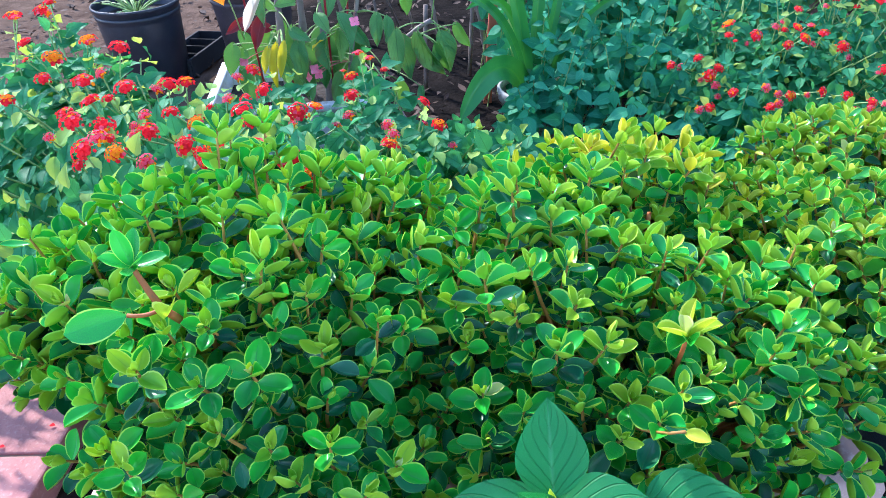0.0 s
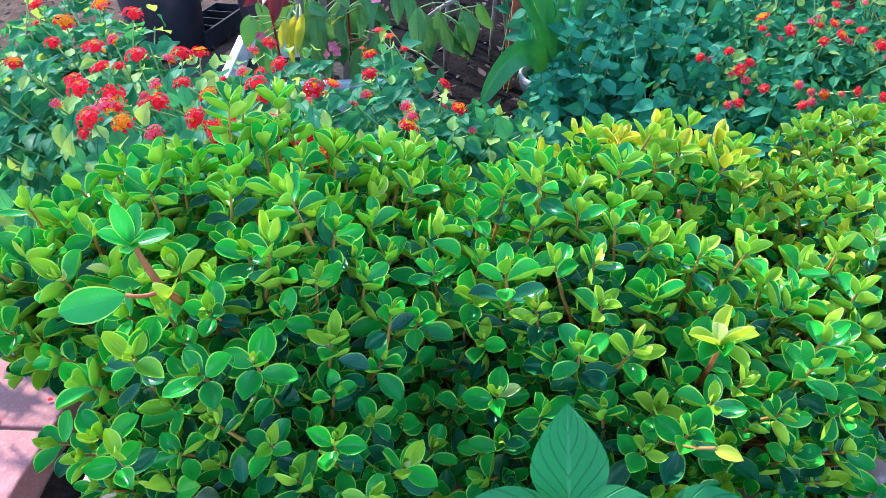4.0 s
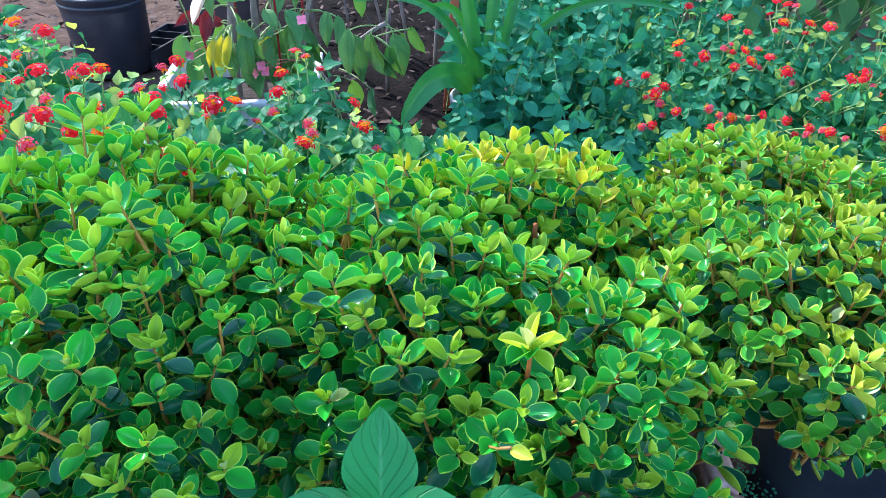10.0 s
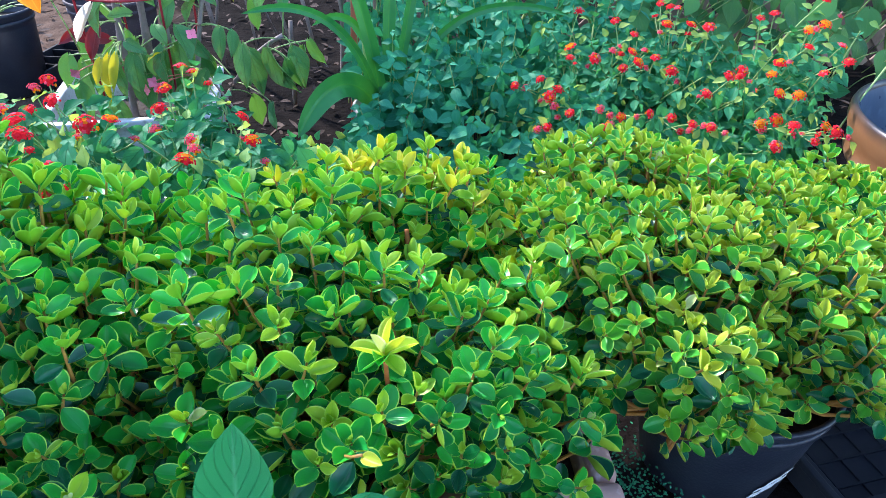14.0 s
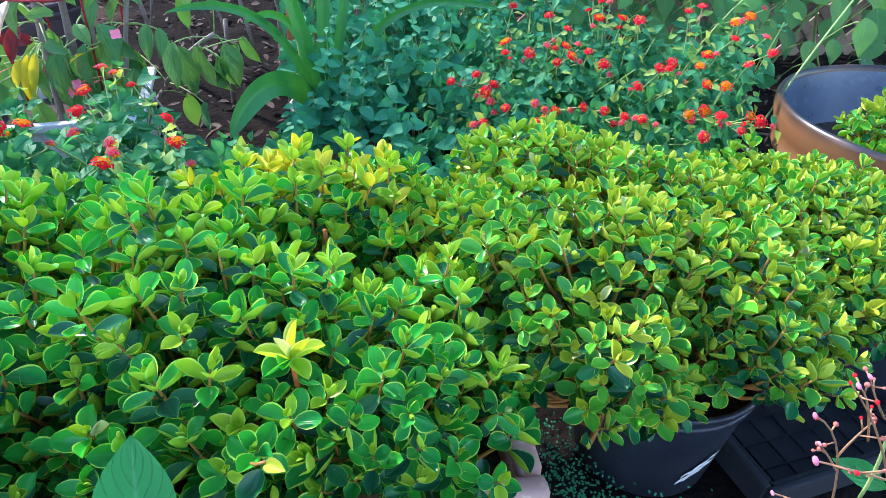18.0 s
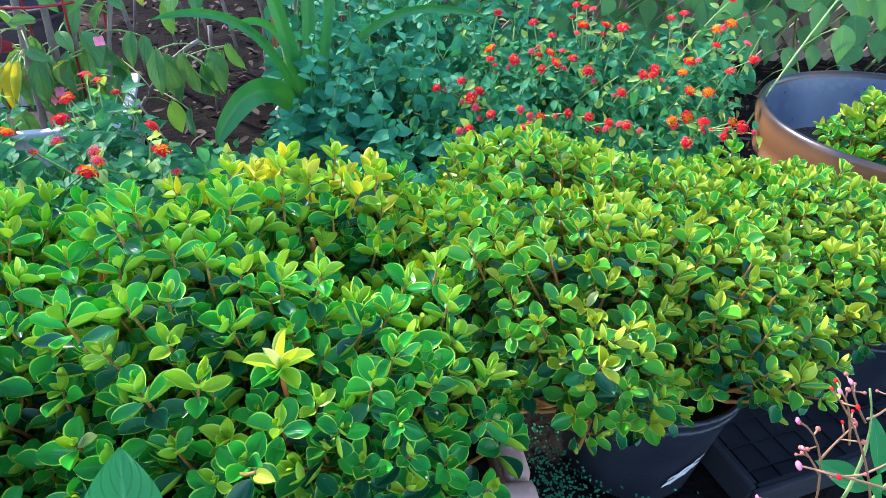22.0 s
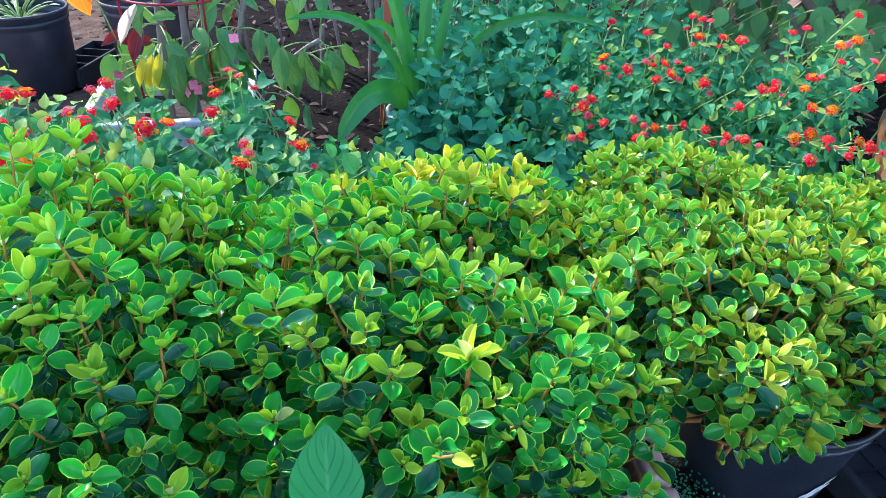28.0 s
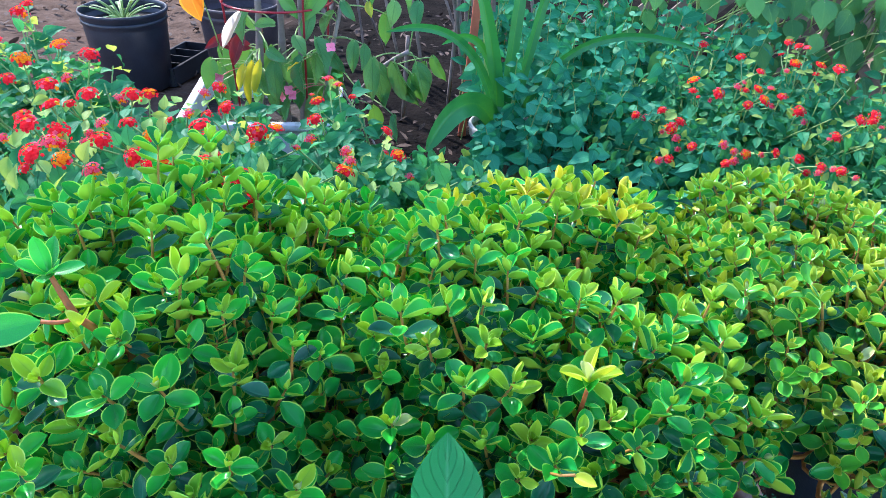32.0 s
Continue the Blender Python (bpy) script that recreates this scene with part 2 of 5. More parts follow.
M_TRAY = plain_mat("tray_plastic", (0.006, 0.008, 0.013), (0.012, 0.015, 0.022), 20, 0.85, relief=0.2)
M_PLANTER = plain_mat("pink_planter", (0.42, 0.25, 0.21), (0.55, 0.36, 0.31), 14, 0.8, relief=0.3, c=(0.6, 0.45, 0.4), fine=9)
M_WHITE = plain_mat("white_plastic", (0.70, 0.70, 0.73), (0.82, 0.82, 0.84), 12, 0.5, c=(0.52, 0.50, 0.48), fine=9)
M_GREYPOT = plain_mat("grey_pot", (0.30, 0.30, 0.29), (0.44, 0.44, 0.42), 14, 0.7, c=(0.12, 0.11, 0.1), fine=8)
M_STICK = plain_mat("dry_stem", (0.12, 0.085, 0.07), (0.27, 0.21, 0.18), 25, 0.85)
M_WOOD = plain_mat("fence_wood", (0.20, 0.13, 0.10), (0.34, 0.24, 0.19), 12, 0.85, relief=0.5)
M_ORANGEPOST = plain_mat("rusty_red", (0.40, 0.08, 0.04), (0.5, 0.13, 0.07), 30, 0.6)
M_WIRE = plain_mat("red_wire", (0.26, 0.006, 0.018), (0.38, 0.014, 0.026), 60, 0.4)
M_LABEL = plain_mat("label", (0.6, 0.62, 0.66), (0.7, 0.72, 0.75), 60, 0.4)


# ---- mesh helpers ----
class Sheet:
    """Gathers many small pieces into one mesh with leaf coordinates."""

    def __init__(self):
        self.v, self.f, self.uv, self.mi, self.n = [], [], [], [], 0

    def add(self, piece, m=None, slot=0):
        v, f, uv = piece
        if m is not None:
            a = np.array(m)
            v = v @ a[:3, :3].T + a[:3, 3]
        self.v.append(v)
        self.f += [tuple(i + self.n for i in q) for q in f]
        self.uv.append(uv)
        self.mi += [slot] * len(f)
        self.n += len(v)

    def mesh(self, name, mats, smooth=True):
        me = bpy.data.meshes.new(name)
        v = np.concatenate(self.v)
        uv = np.concatenate(self.uv)
        me.from_pydata(v.tolist(), [], self.f)
        for m in mats:
            me.materials.append(m)
        me.polygons.foreach_set("material_index", self.mi)
        me.polygons.foreach_set("use_smooth", [smooth] * len(self.f))
        lay = me.uv_layers.new(name="UVMap")
        loops = np.empty(len(me.loops), dtype=np.int32)
        me.loops.foreach_get("vertex_index", loops)
        lay.data.foreach_set("uv", uv[loops].ravel())
        me.update()
        return me


def leaf(length, width, wide_at=0.5, fold=0.25, droop=0.2, cup=0.0, nu=6, nv=2, base=0.03, tip=1.0, wave=0.0, heart=0.0, teeth=0.0, blunt=1.0):
    """A leaf blade along +y from the origin, its upper face to +z."""
    vs, uv, fs = [], [], []
    k = math.log(0.5) / math.log(wide_at)
    for i in range(nu + 1):
        t = 1 - (1 - i / nu) ** blunt
        w = math.sin(math.pi * t ** k) ** tip * width / 2 + base * width * (1 - t)
        if teeth and i % 2 and 0 < i < nu:
            w *= 1 + teeth
        for j in range(-nv, nv + 1):
            s = j / nv
            x = w * s
            y = length * t - heart * length * abs(s) * (1 - t) ** 3
            z = fold * (0.3 * abs(x) + 0.75 * x * x / max(w, 1e-5)) - droop * length * t * t + cup * length * math.sin(math.pi * t) * -0.5 + wave * width * math.sin(t * 9 + s * 2) * abs(s)
            vs.append((x, y, z))
            uv.append((0.5 + s / 2, t))
    r = 2 * nv + 1
    for i in range(nu):
        for j in range(r - 1):
            a = i * r + j
            fs.append((a, a + 1, a + r + 1, a + r))
    return np.array(vs), fs, np.array(uv)


def tube(points, radii, sides=6, cap=True):
    """A round stem through points."""
    vs, fs, uv = [], [], []
    pts = [Vector(p) for p in points]
    if not hasattr(radii, "__len__"):
        radii = [radii] * len(pts)
    ref = Vector((0.31, 0.17, 0.93))
    for i, p in enumerate(pts):
        d = (pts[min(i + 1, len(pts) - 1)] - pts[max(i - 1, 0)]).normalized()
        a = d.cross(ref if abs(d.dot(ref)) < 0.95 else Vector((1, 0, 0))).normalized()
        b = d.cross(a)
        for k in range(sides):
            q = 2 * math.pi * k / sides
            vs.append(p + (a * math.cos(q) + b * math.sin(q)) * radii[i])
            uv.append((k / sides, i / len(pts)))
    for i in range(len(pts) - 1):
        for k in range(sides):
            a, b = i * sides + k, i * sides + (k + 1) % sides
            fs.append((a, b, b + sides, a + sides))
    if cap:
        fs.append(tuple(range(sides))[::-1])
        fs.append(tuple(range(len(vs) - sides, len(vs))))
    return np.array([tuple(v) for v in vs]), fs, np.array(uv)


def lathe(profile, sides=40):
    """A turned body from (radius, height) pairs."""
    vs, fs, uv = [], [], []
    for i, (r, z) in enumerate(profile):
        for k in range(sides):
            a = 2 * math.pi * k / sides
            vs.append((r * math.cos(a), r * math.sin(a), z))
            uv.append((k / sides, i / len(profile)))
    for i in range(len(profile) - 1):
        for k in range(sides):
            a, b = i * sides + k, i * sides + (k + 1) % sides
            fs.append((a, b, b + sides, a + sides))
    return np.array(vs), fs, np.array(uv)


def bez(a, b, c, n=6):
    a, b, c = Vector(a), Vector(b), Vector(c)
    return [a * (1 - t) ** 2 + b * 2 * t * (1 - t) + c * t * t for t in (i / n for i in range(n + 1))]


def aim(p, along, up=(0, 0, 1), roll=0.0, size=1.0):
    """A pose whose +y runs along and whose +z leans to up."""
    y = Vector(along).normalized()
    x = y.cross(Vector(up))
    x = x.normalized() if x.length > 1e-4 else Vector((1, 0, 0))
    z = x.cross(y)
    m = Matrix((x, y, z)).transposed().to_4x4()
    return Matrix.Translation(p) @ m @ Matrix.Rotation(roll, 4, "Y") @ Matrix.Scale(size, 4)


def thing(name, label, category, at=(0, 0, 0), group="", kind=""):
    ob = new(name)
    ob.location = at
    return tagged(ob, label, category, group, kind)


def child(name, me, parent, m=None, label="", kind=""):
    ob = new(name, me)
    ob.parent = parent
    if m is not None:
        ob.matrix_basis = m
    return tagged(ob, label, kind=kind)


def one(name, piece, material, parent, m=None, label="", smooth=True, kind=""):
    s = Sheet()
    s.add(piece)
    return child(name, s.mesh(name, [material], smooth), parent, m, label, kind)


def box_piece(x0, x1, y0, y1, z0, z1, bev=0.003):
    bm = bmesh.new()
    bmesh.ops.create_cube(bm, size=1)
    for v in bm.verts:
        v.co = Vector((x0 + (v.co.x + 0.5) * (x1 - x0), y0 + (v.co.y + 0.5) * (y1 - y0), z0 + (v.co.z + 0.5) * (z1 - z0)))
    if bev:
        bmesh.ops.bevel(bm, geom=bm.edges[:], offset=bev, segments=2, affect="EDGES", profile=0.5)
    vs = np.array([tuple(v.co) for v in bm.verts])
    bm.verts.index_update()
    fs = [tuple(v.index for v in f.verts) for f in bm.faces]
    bm.free()
    return vs, fs, np.zeros((len(vs), 2)) + 0.3


def rand_dir(r, spread):
    return Vector((r.gauss(0, spread), r.gauss(0, spread), r.gauss(0, spread)))


# ---- ground ----
def build_ground():
    rg = random.Random(3)
    xs = np.concatenate((np.linspace(-60, -4, 12), np.linspace(-3, 3, 90), np.linspace(4, 60, 12)))
    ys = np.concatenate((np.linspace(-40, -2, 8), np.linspace(-1, 4.5, 80), np.linspace(6, 120, 12)))
    vs, fs, uv = [], [], []
    for y in ys:
        for x in xs:
            near = abs(x) < 3.2 and -1.2 < y < 4.6
            z = 0.012 * noise.noise((x * 7, y * 7, 0)) + 0.008 * noise.noise((x * 23, y * 23, 4)) if near else 0.0
            vs.append((x, y, z - 0.006))
            uv.append((x, y))
    w = len(xs)
    for j in range(len(ys) - 1):
        for i in range(w - 1):
            a = j * w + i
            fs.append((a, a + 1, a + w + 1, a + w))
    s = Sheet()
    s.add((np.array(vs), fs, np.array(uv)))
    m, nt, bs = mat("earth")
    big = noise_of(nt, 1.3, 3)
    tc = nt.nodes.new("ShaderNodeTexCoord")
    sep = nt.nodes.new("ShaderNodeSeparateXYZ")
    nt.links.new(tc.outputs["Object"], sep.inputs[0])
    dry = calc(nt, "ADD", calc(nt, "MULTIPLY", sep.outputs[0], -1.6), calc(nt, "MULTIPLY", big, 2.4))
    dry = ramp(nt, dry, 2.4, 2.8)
    # damp soil, set darker than its own tone to hold the plants' shade
    damp_shade = mixc(nt, ramp(nt, noise_of(nt, 9, 5), 0.35, 0.7), (0.004, 0.0035, 0.0035), (0.016, 0.0125, 0.011))
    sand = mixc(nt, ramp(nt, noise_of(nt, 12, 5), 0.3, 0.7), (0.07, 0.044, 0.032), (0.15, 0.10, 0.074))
    nt.links.new(mixc(nt, dry, damp_shade, sand), bs.inputs["Base Color"])
    bs.inputs["Roughness"].default_value = 0.95
    bs.inputs["Specular IOR Level"].default_value = 0.06
    bump(nt, bs, noise_of(nt, 60, 6), 0.9, 0.012)
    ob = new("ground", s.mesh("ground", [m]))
    tagged(ob, "dark garden soil turning to dry brown dirt", "ground", kind="structure")
    # dead leaves and bark on the soil
    s = Sheet()
    for i in range(3400):
        x, y = rg.uniform(-1.9, 1.6), rg.uniform(0.9, 3.2)
        if rg.random() < 0.25:
            x, y = rg.uniform(-0.7, 0.9), rg.uniform(0.85, 1.1)
        L = rg.uniform(0.012, 0.05)
        p = leaf(L, L * rg.uniform(0.3, 0.6), 0.5, rg.uniform(0, 0.6), rg.uniform(-0.3, 0.4), nu=3, nv=1)
        s.add(p, aim((x, y, rg.uniform(0.008, 0.018)), (rg.gauss(0, 1), rg.gauss(0, 1), rg.gauss(0, 0.25)), (rg.gauss(0, 0.3), rg.gauss(0, 0.3), 1)))
    tagged(new("leaf_litter", s.mesh("leaf_litter", [M_LITTER])), "dry brown dead leaves strewn over the dark soil", "leaf litter", kind="stuff")


build_ground()


# ---- succulent shrubs with rounded opposite leaves ----
R0 = random.Random(11)
MATURE = [leaf(1.0, R0.uniform(0.56, 0.70), R0.uniform(0.55, 0.62), R0.uniform(0.45, 1.25), R0.uniform(-0.22, 0.22), R0.uniform(0.05, 0.35), nu=8, nv=2, base=0.05, tip=0.56, blunt=1.5) for _ in range(8)]
FRESH = [leaf(1.0, R0.uniform(0.44, 0.60), R0.uniform(0.52, 0.60), R0.uniform(0.6, 1.2), R0.uniform(-0.35, 0.1), R0.uniform(0.05, 0.25), nu=7, nv=2, base=0.07, tip=0.62, blunt=1.4) for _ in range(6)]


def underside(piece, thick=0.022):
    """The lower face of a fleshy leaf: meets the upper one at the margin."""
    v, f, uv = piece
    low = v.copy()
    low[:, 2] -= thick * np.minimum(1.0, (1 - np.abs(uv[:, 0] * 2 - 1)) * 2)
    return low, [tuple(reversed(q)) for q in f], uv


MATURE_LOW, FRESH_LOW = [underside(p) for p in MATURE], [underside(p) for p in FRESH]


def shrub_meshes(old, fresh, under):
    out = []
    for kind, pieces, lows, m in (("leaf", MATURE, MATURE_LOW, old), ("young_leaf", FRESH, FRESH_LOW, fresh), ("leaf", MATURE, MATURE_LOW, M_OLD_SHADE)):
        row = []
        for p, q in zip(pieces, lows):
            s = Sheet()
            s.add(p)
            s.add(q, None, 1)
            row.append(s.mesh(kind, [m, under]))
        out.append(row)
    return out


PLAIN_SET = shrub_meshes(M_LEAF, M_YOUNG, M_UNDER_A)
SUNNY_SET = shrub_meshes(M_LEAF_Y, M_YOUNG_Y, M_UNDER)


def inside(p, blobs):
    return min(((p[0] - c[0]) / r[0]) ** 2 + ((p[1] - c[1]) / r[1]) ** 2 + ((p[2] - c[2]) / r[2]) ** 2 for c, r in blobs)


OPEN = (14, 36, 54, 66, 78, 88, 95, 100)
GROW = (0.46, 0.86, 1.04, 1.08, 1.06, 1.0, 0.95, 0.85)
BACK = (0.0, 0.004, 0.010, 0.017, 0.029, 0.042, 0.055, 0.068)


def shrub(name, label, blobs, roots, shoots, seed, near, size=0.0242, yellow=0.5, zmin=0.1, group="", spacing=0.032, sun_flecks=(), sunny=False, thin=0.0, free=None):
    """A bush of many upright leafy shoots, which fill the outline given by ellipsoids. near: which shoots carry leaves of their own."""
    rg = random.Random(seed)
    root = thing(name, label, "shrub", (0, 0, 0), group)
    foliage, stems = Sheet(), Sheet()
    singles, made, tries = 0, [], 0
    weights = [r[0] * r[1] for c, r in blobs]
    while len(made) < shoots and tries < 40000:
        tries += 1
        c, r = rg.choices(blobs, weights)[0]
        d = Vector((rg.gauss(0, 1), rg.gauss(0, 1), rg.gauss(0, 1))).normalized()
        if d.z < -0.55:
            continue
        depth = 1.0 if rg.random() < 0.6 else rg.uniform(0.66, 0.9)
        at = Vector((c[0] + d.x * r[0], c[1] + d.y * r[1], c[2] + d.z * r[2]))
        k = depth * (1 + 0.10 * noise.noise((d.x * 3 + seed, d.y * 3, d.z * 3)) + rg.gauss(0, 0.045))
        k *= 1 + 0.22 * noise.noise((at.x * 12, at.y * 12, at.z * 12 + seed))
        p = Vector((c[0] + d.x * r[0] * k, c[1] + d.y * r[1] * k, c[2] + d.z * r[2] * k))
        if p.z < zmin or inside(p, blobs) < depth * depth * 0.66:
            continue
        if free and free(p):
            continue
        if p.z < thin and rg.random() < 0.62:
            continue
        if any((p - q).length < (spacing if depth == e else 0.024) for q, e in made):
            continue
        made.append((p, depth))
        nrm = Vector((d.x / r[0], d.y / r[1], d.z / r[2])).normalized()
        axis = (nrm * (0.55 if d.z > 0 else 0.9) + Vector((0, 0, 0.8)) + rand_dir(rg, 0.22)).normalized()
        base = min(roots, key=lambda q: (Vector(q) - p).length + rg.uniform(0, 0.08))
        base = Vector(base) + Vector((rg.uniform(-0.04, 0.04), rg.uniform(-0.03, 0.03), 0))
        bend = p - axis * 0.12 + (base - p) * 0.15
        start = base.lerp(p, 0.15)
        wood = tube(bez(start, bend, p, 7), [0.0036, 0.0034, 0.0031, 0.0028, 0.0025, 0.0021, 0.0017, 0.0010], 6, False)
        sidev = axis.cross(Vector((rg.gauss(0, 1), rg.gauss(0, 1), rg.gauss(0, 1)))).normalized()
        other = axis.cross(sidev)
        pairs = rg.randint(5, 7) if depth > 0.95 else rg.randint(4, 6)
        own = depth > 0.95 and near(p) and singles < 288
        if own:
            shoot = one("shoot", wood, M_STEM, root)
        else:
            stems.add(wood)
        tone = rg.random()
        vigour = size * rg.uniform(0.82, 1.16)
        # shoots near a fleck centre get its sunlight as yellow leaf colour
        lit = any((p - Vector(q)).length < d for q, d in sun_flecks)
        for a in range(pairs):
            back = BACK[a] * vigour / 0.0255
            for sg in (-1, 1):
                if a > 2 and rg.random() < 0.22:
                    continue
                out = (sidev if a % 2 else other) * sg
                open_ = radians(OPEN[a] + rg.gauss(0, 9))
                way = axis * math.cos(open_) + out * math.sin(open_) + rand_dir(rg, 0.08)
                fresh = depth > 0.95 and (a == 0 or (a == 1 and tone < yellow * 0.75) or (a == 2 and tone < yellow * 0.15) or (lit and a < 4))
                L = vigour * GROW[a] * rg.uniform(0.85, 1.15)
                m = aim(p - axis * back + way.normalized() * 0.002, way, axis + rand_dir(rg, 0.12), rg.gauss(0, 0.28), L)
                i = rg.randrange(len(FRESH) if fresh else len(MATURE))
                if own:
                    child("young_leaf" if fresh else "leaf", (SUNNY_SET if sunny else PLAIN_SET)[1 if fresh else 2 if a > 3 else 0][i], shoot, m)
                    singles += 1
                else:
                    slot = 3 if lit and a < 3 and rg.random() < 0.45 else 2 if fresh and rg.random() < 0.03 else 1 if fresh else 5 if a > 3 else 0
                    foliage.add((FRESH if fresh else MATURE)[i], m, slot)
                    foliage.add((FRESH_LOW if fresh else MATURE_LOW)[i], m, slot if slot in (2, 3) else 4)
    for b in roots:
        stems.add(tube(bez(Vector(b) - Vector((0, 0, 0.09)), Vector(b) + Vector((0.01, 0, -0.02)), Vector(b) + Vector((0, 0.01, 0.06)), 5), [0.012, 0.011, 0.010, 0.009, 0.008, 0.007], 8))
    child("branchwork", stems.mesh("branchwork", [M_STEM]), root, label="orange-brown woody stems", kind="stuff")
    child("foliage", foliage.mesh("foliage", [M_LEAF_Y, M_YOUNG_Y, M_PALE, M_SUN_GOLD, M_UNDER, M_OLD_SHADE] if sunny else [M_LEAF, M_YOUNG, M_PALE, M_SUN_GOLD, M_UNDER_A, M_OLD_SHADE]), root, kind="stuff")
    return root


BLOBS_A = [((-0.405, 0.51, 0.352), (0.12, 0.14, 0.105)), ((-0.285, 0.50, 0.225), (0.225, 0.22, 0.235)), ((-0.20, 0.59, 0.25), (0.22, 0.14, 0.175)), ((0.0, 0.52, 0.21), (0.24, 0.20, 0.215)), ((0.09, 0.675, 0.25), (0.18, 0.13, 0.18)), ((0.13, 0.45, 0.20), (0.17, 0.14, 0.2))]
BLOBS_B = [((0.37, 0.60, 0.258), (0.20, 0.19, 0.15)), ((0.43, 0.71, 0.26), (0.20, 0.13, 0.155)), ((0.52, 0.60, 0.265), (0.17, 0.17, 0.115)), ((0.36, 0.52, 0.225), (0.085, 0.085, 0.09)), ((0.25, 0.69, 0.23), (0.12, 0.11, 0.145))]
BLOBS_C = [((0.80, 0.74, 0.205), (0.24, 0.19, 0.115))]
SHRUB_A = shrub("succulent_shrub", "dense rounded green shrub with glossy leaves in a pink planter", BLOBS_A, [(-0.36, 0.5, 0.17), (-0.2, 0.52, 0.17), (0.0, 0.55, 0.17), (0.14, 0.52, 0.17)], 1700, 5, lambda p: p.y < 0.42 and -0.2 < p.x < 0.25, yellow=0.6, thin=0.30, free=lambda p: (p.x < -0.43 and p.z < 0.30) or (p.x > 0.235 and p.z < 0.265) or (abs(p.x + 0.02) < 0.05 and p.y < 0.36), group="potted shrubs", sun_flecks=[((0.086, 0.375, 0.42), 0.045), ((0.01, 0.70, 0.42), 0.06), ((0.08, 0.70, 0.43), 0.07), ((0.16, 0.68, 0.415), 0.055), ((-0.03, 0.42, 0.42), 0.028)])
SHRUB_B = shrub("succulent_shrub", "yellowish green shrub with glossy rounded leaves in a black pot", BLOBS_B, [(0.46, 0.55, 0.185), (0.52, 0.60, 0.185), (0.58, 0.57, 0.185)], 1350, 6, lambda p: p.y < 0.56, sunny=True, size=0.0208, yellow=0.8, zmin=0.256, free=lambda p: p.x < 0.37 and p.z < 0.275 and p.y < 0.52, group="potted shrubs", spacing=0.0262)
shrub("succulent_shrub", "yellowish green shrub spilling over a black nursery pot", BLOBS_C, [(0.82, 0.68, 0.16), (0.88, 0.7, 0.16)], 560, 7, lambda p: p.y < 0.66, sunny=True, size=0.0205, yellow=0.85, spacing=0.026, zmin=0.21, group="potted shrubs")


# ---- pots ----
def nursery_pot(label, x, y, r, h, taper=0.76, group="black nursery pots", material=None):
    root = thing("nursery_pot", label, "plant pot", (x, y, 0), group)
    b = r * taper
    prof = [(0.001, 0.004), (b - 0.006, 0.003), (b, 0.008), (b + (r - b) * 0.80, h * 0.80), (r * 0.965, h * 0.84), (r, h * 0.86), (r * 1.005, h * 0.90), (r * 0.985, h * 0.905), (r * 0.975, h * 0.905), (b * 0.97, 0.02)]
    one("body", lathe(prof, 56), material or M_BLACK, root)
    one("rim", lathe([(r * 0.974, h * 0.90), (r * 0.986, h * 0.9055), (r * 1.01, h * 0.95), (r * 1.035, h * 0.965), (r * 1.04, h * 0.985), (r * 1.03, h), (r * 0.99, h), (r * 0.972, h * 0.97), (r * 0.97, h * 0.90)], 56), material or M_BLACK, root)
    vs = lathe([(0.001, h * 0.84), (r * 0.5, h * 0.845), (r * 0.96, h * 0.83)], 40)
    one("soil", vs, M_SOIL, root, label="dark potting soil")
    return root


nursery_pot("black plastic nursery pot with pale label stripes", 0.525, 0.588, 0.120, 0.188)
nursery_pot("black plastic nursery pot under a spilling shrub", 0.91, 0.715, 0.145, 0.175)
nursery_pot("large black nursery pot standing on dry dirt", -1.045, 2.08, 0.124, 0.245, 0.86)


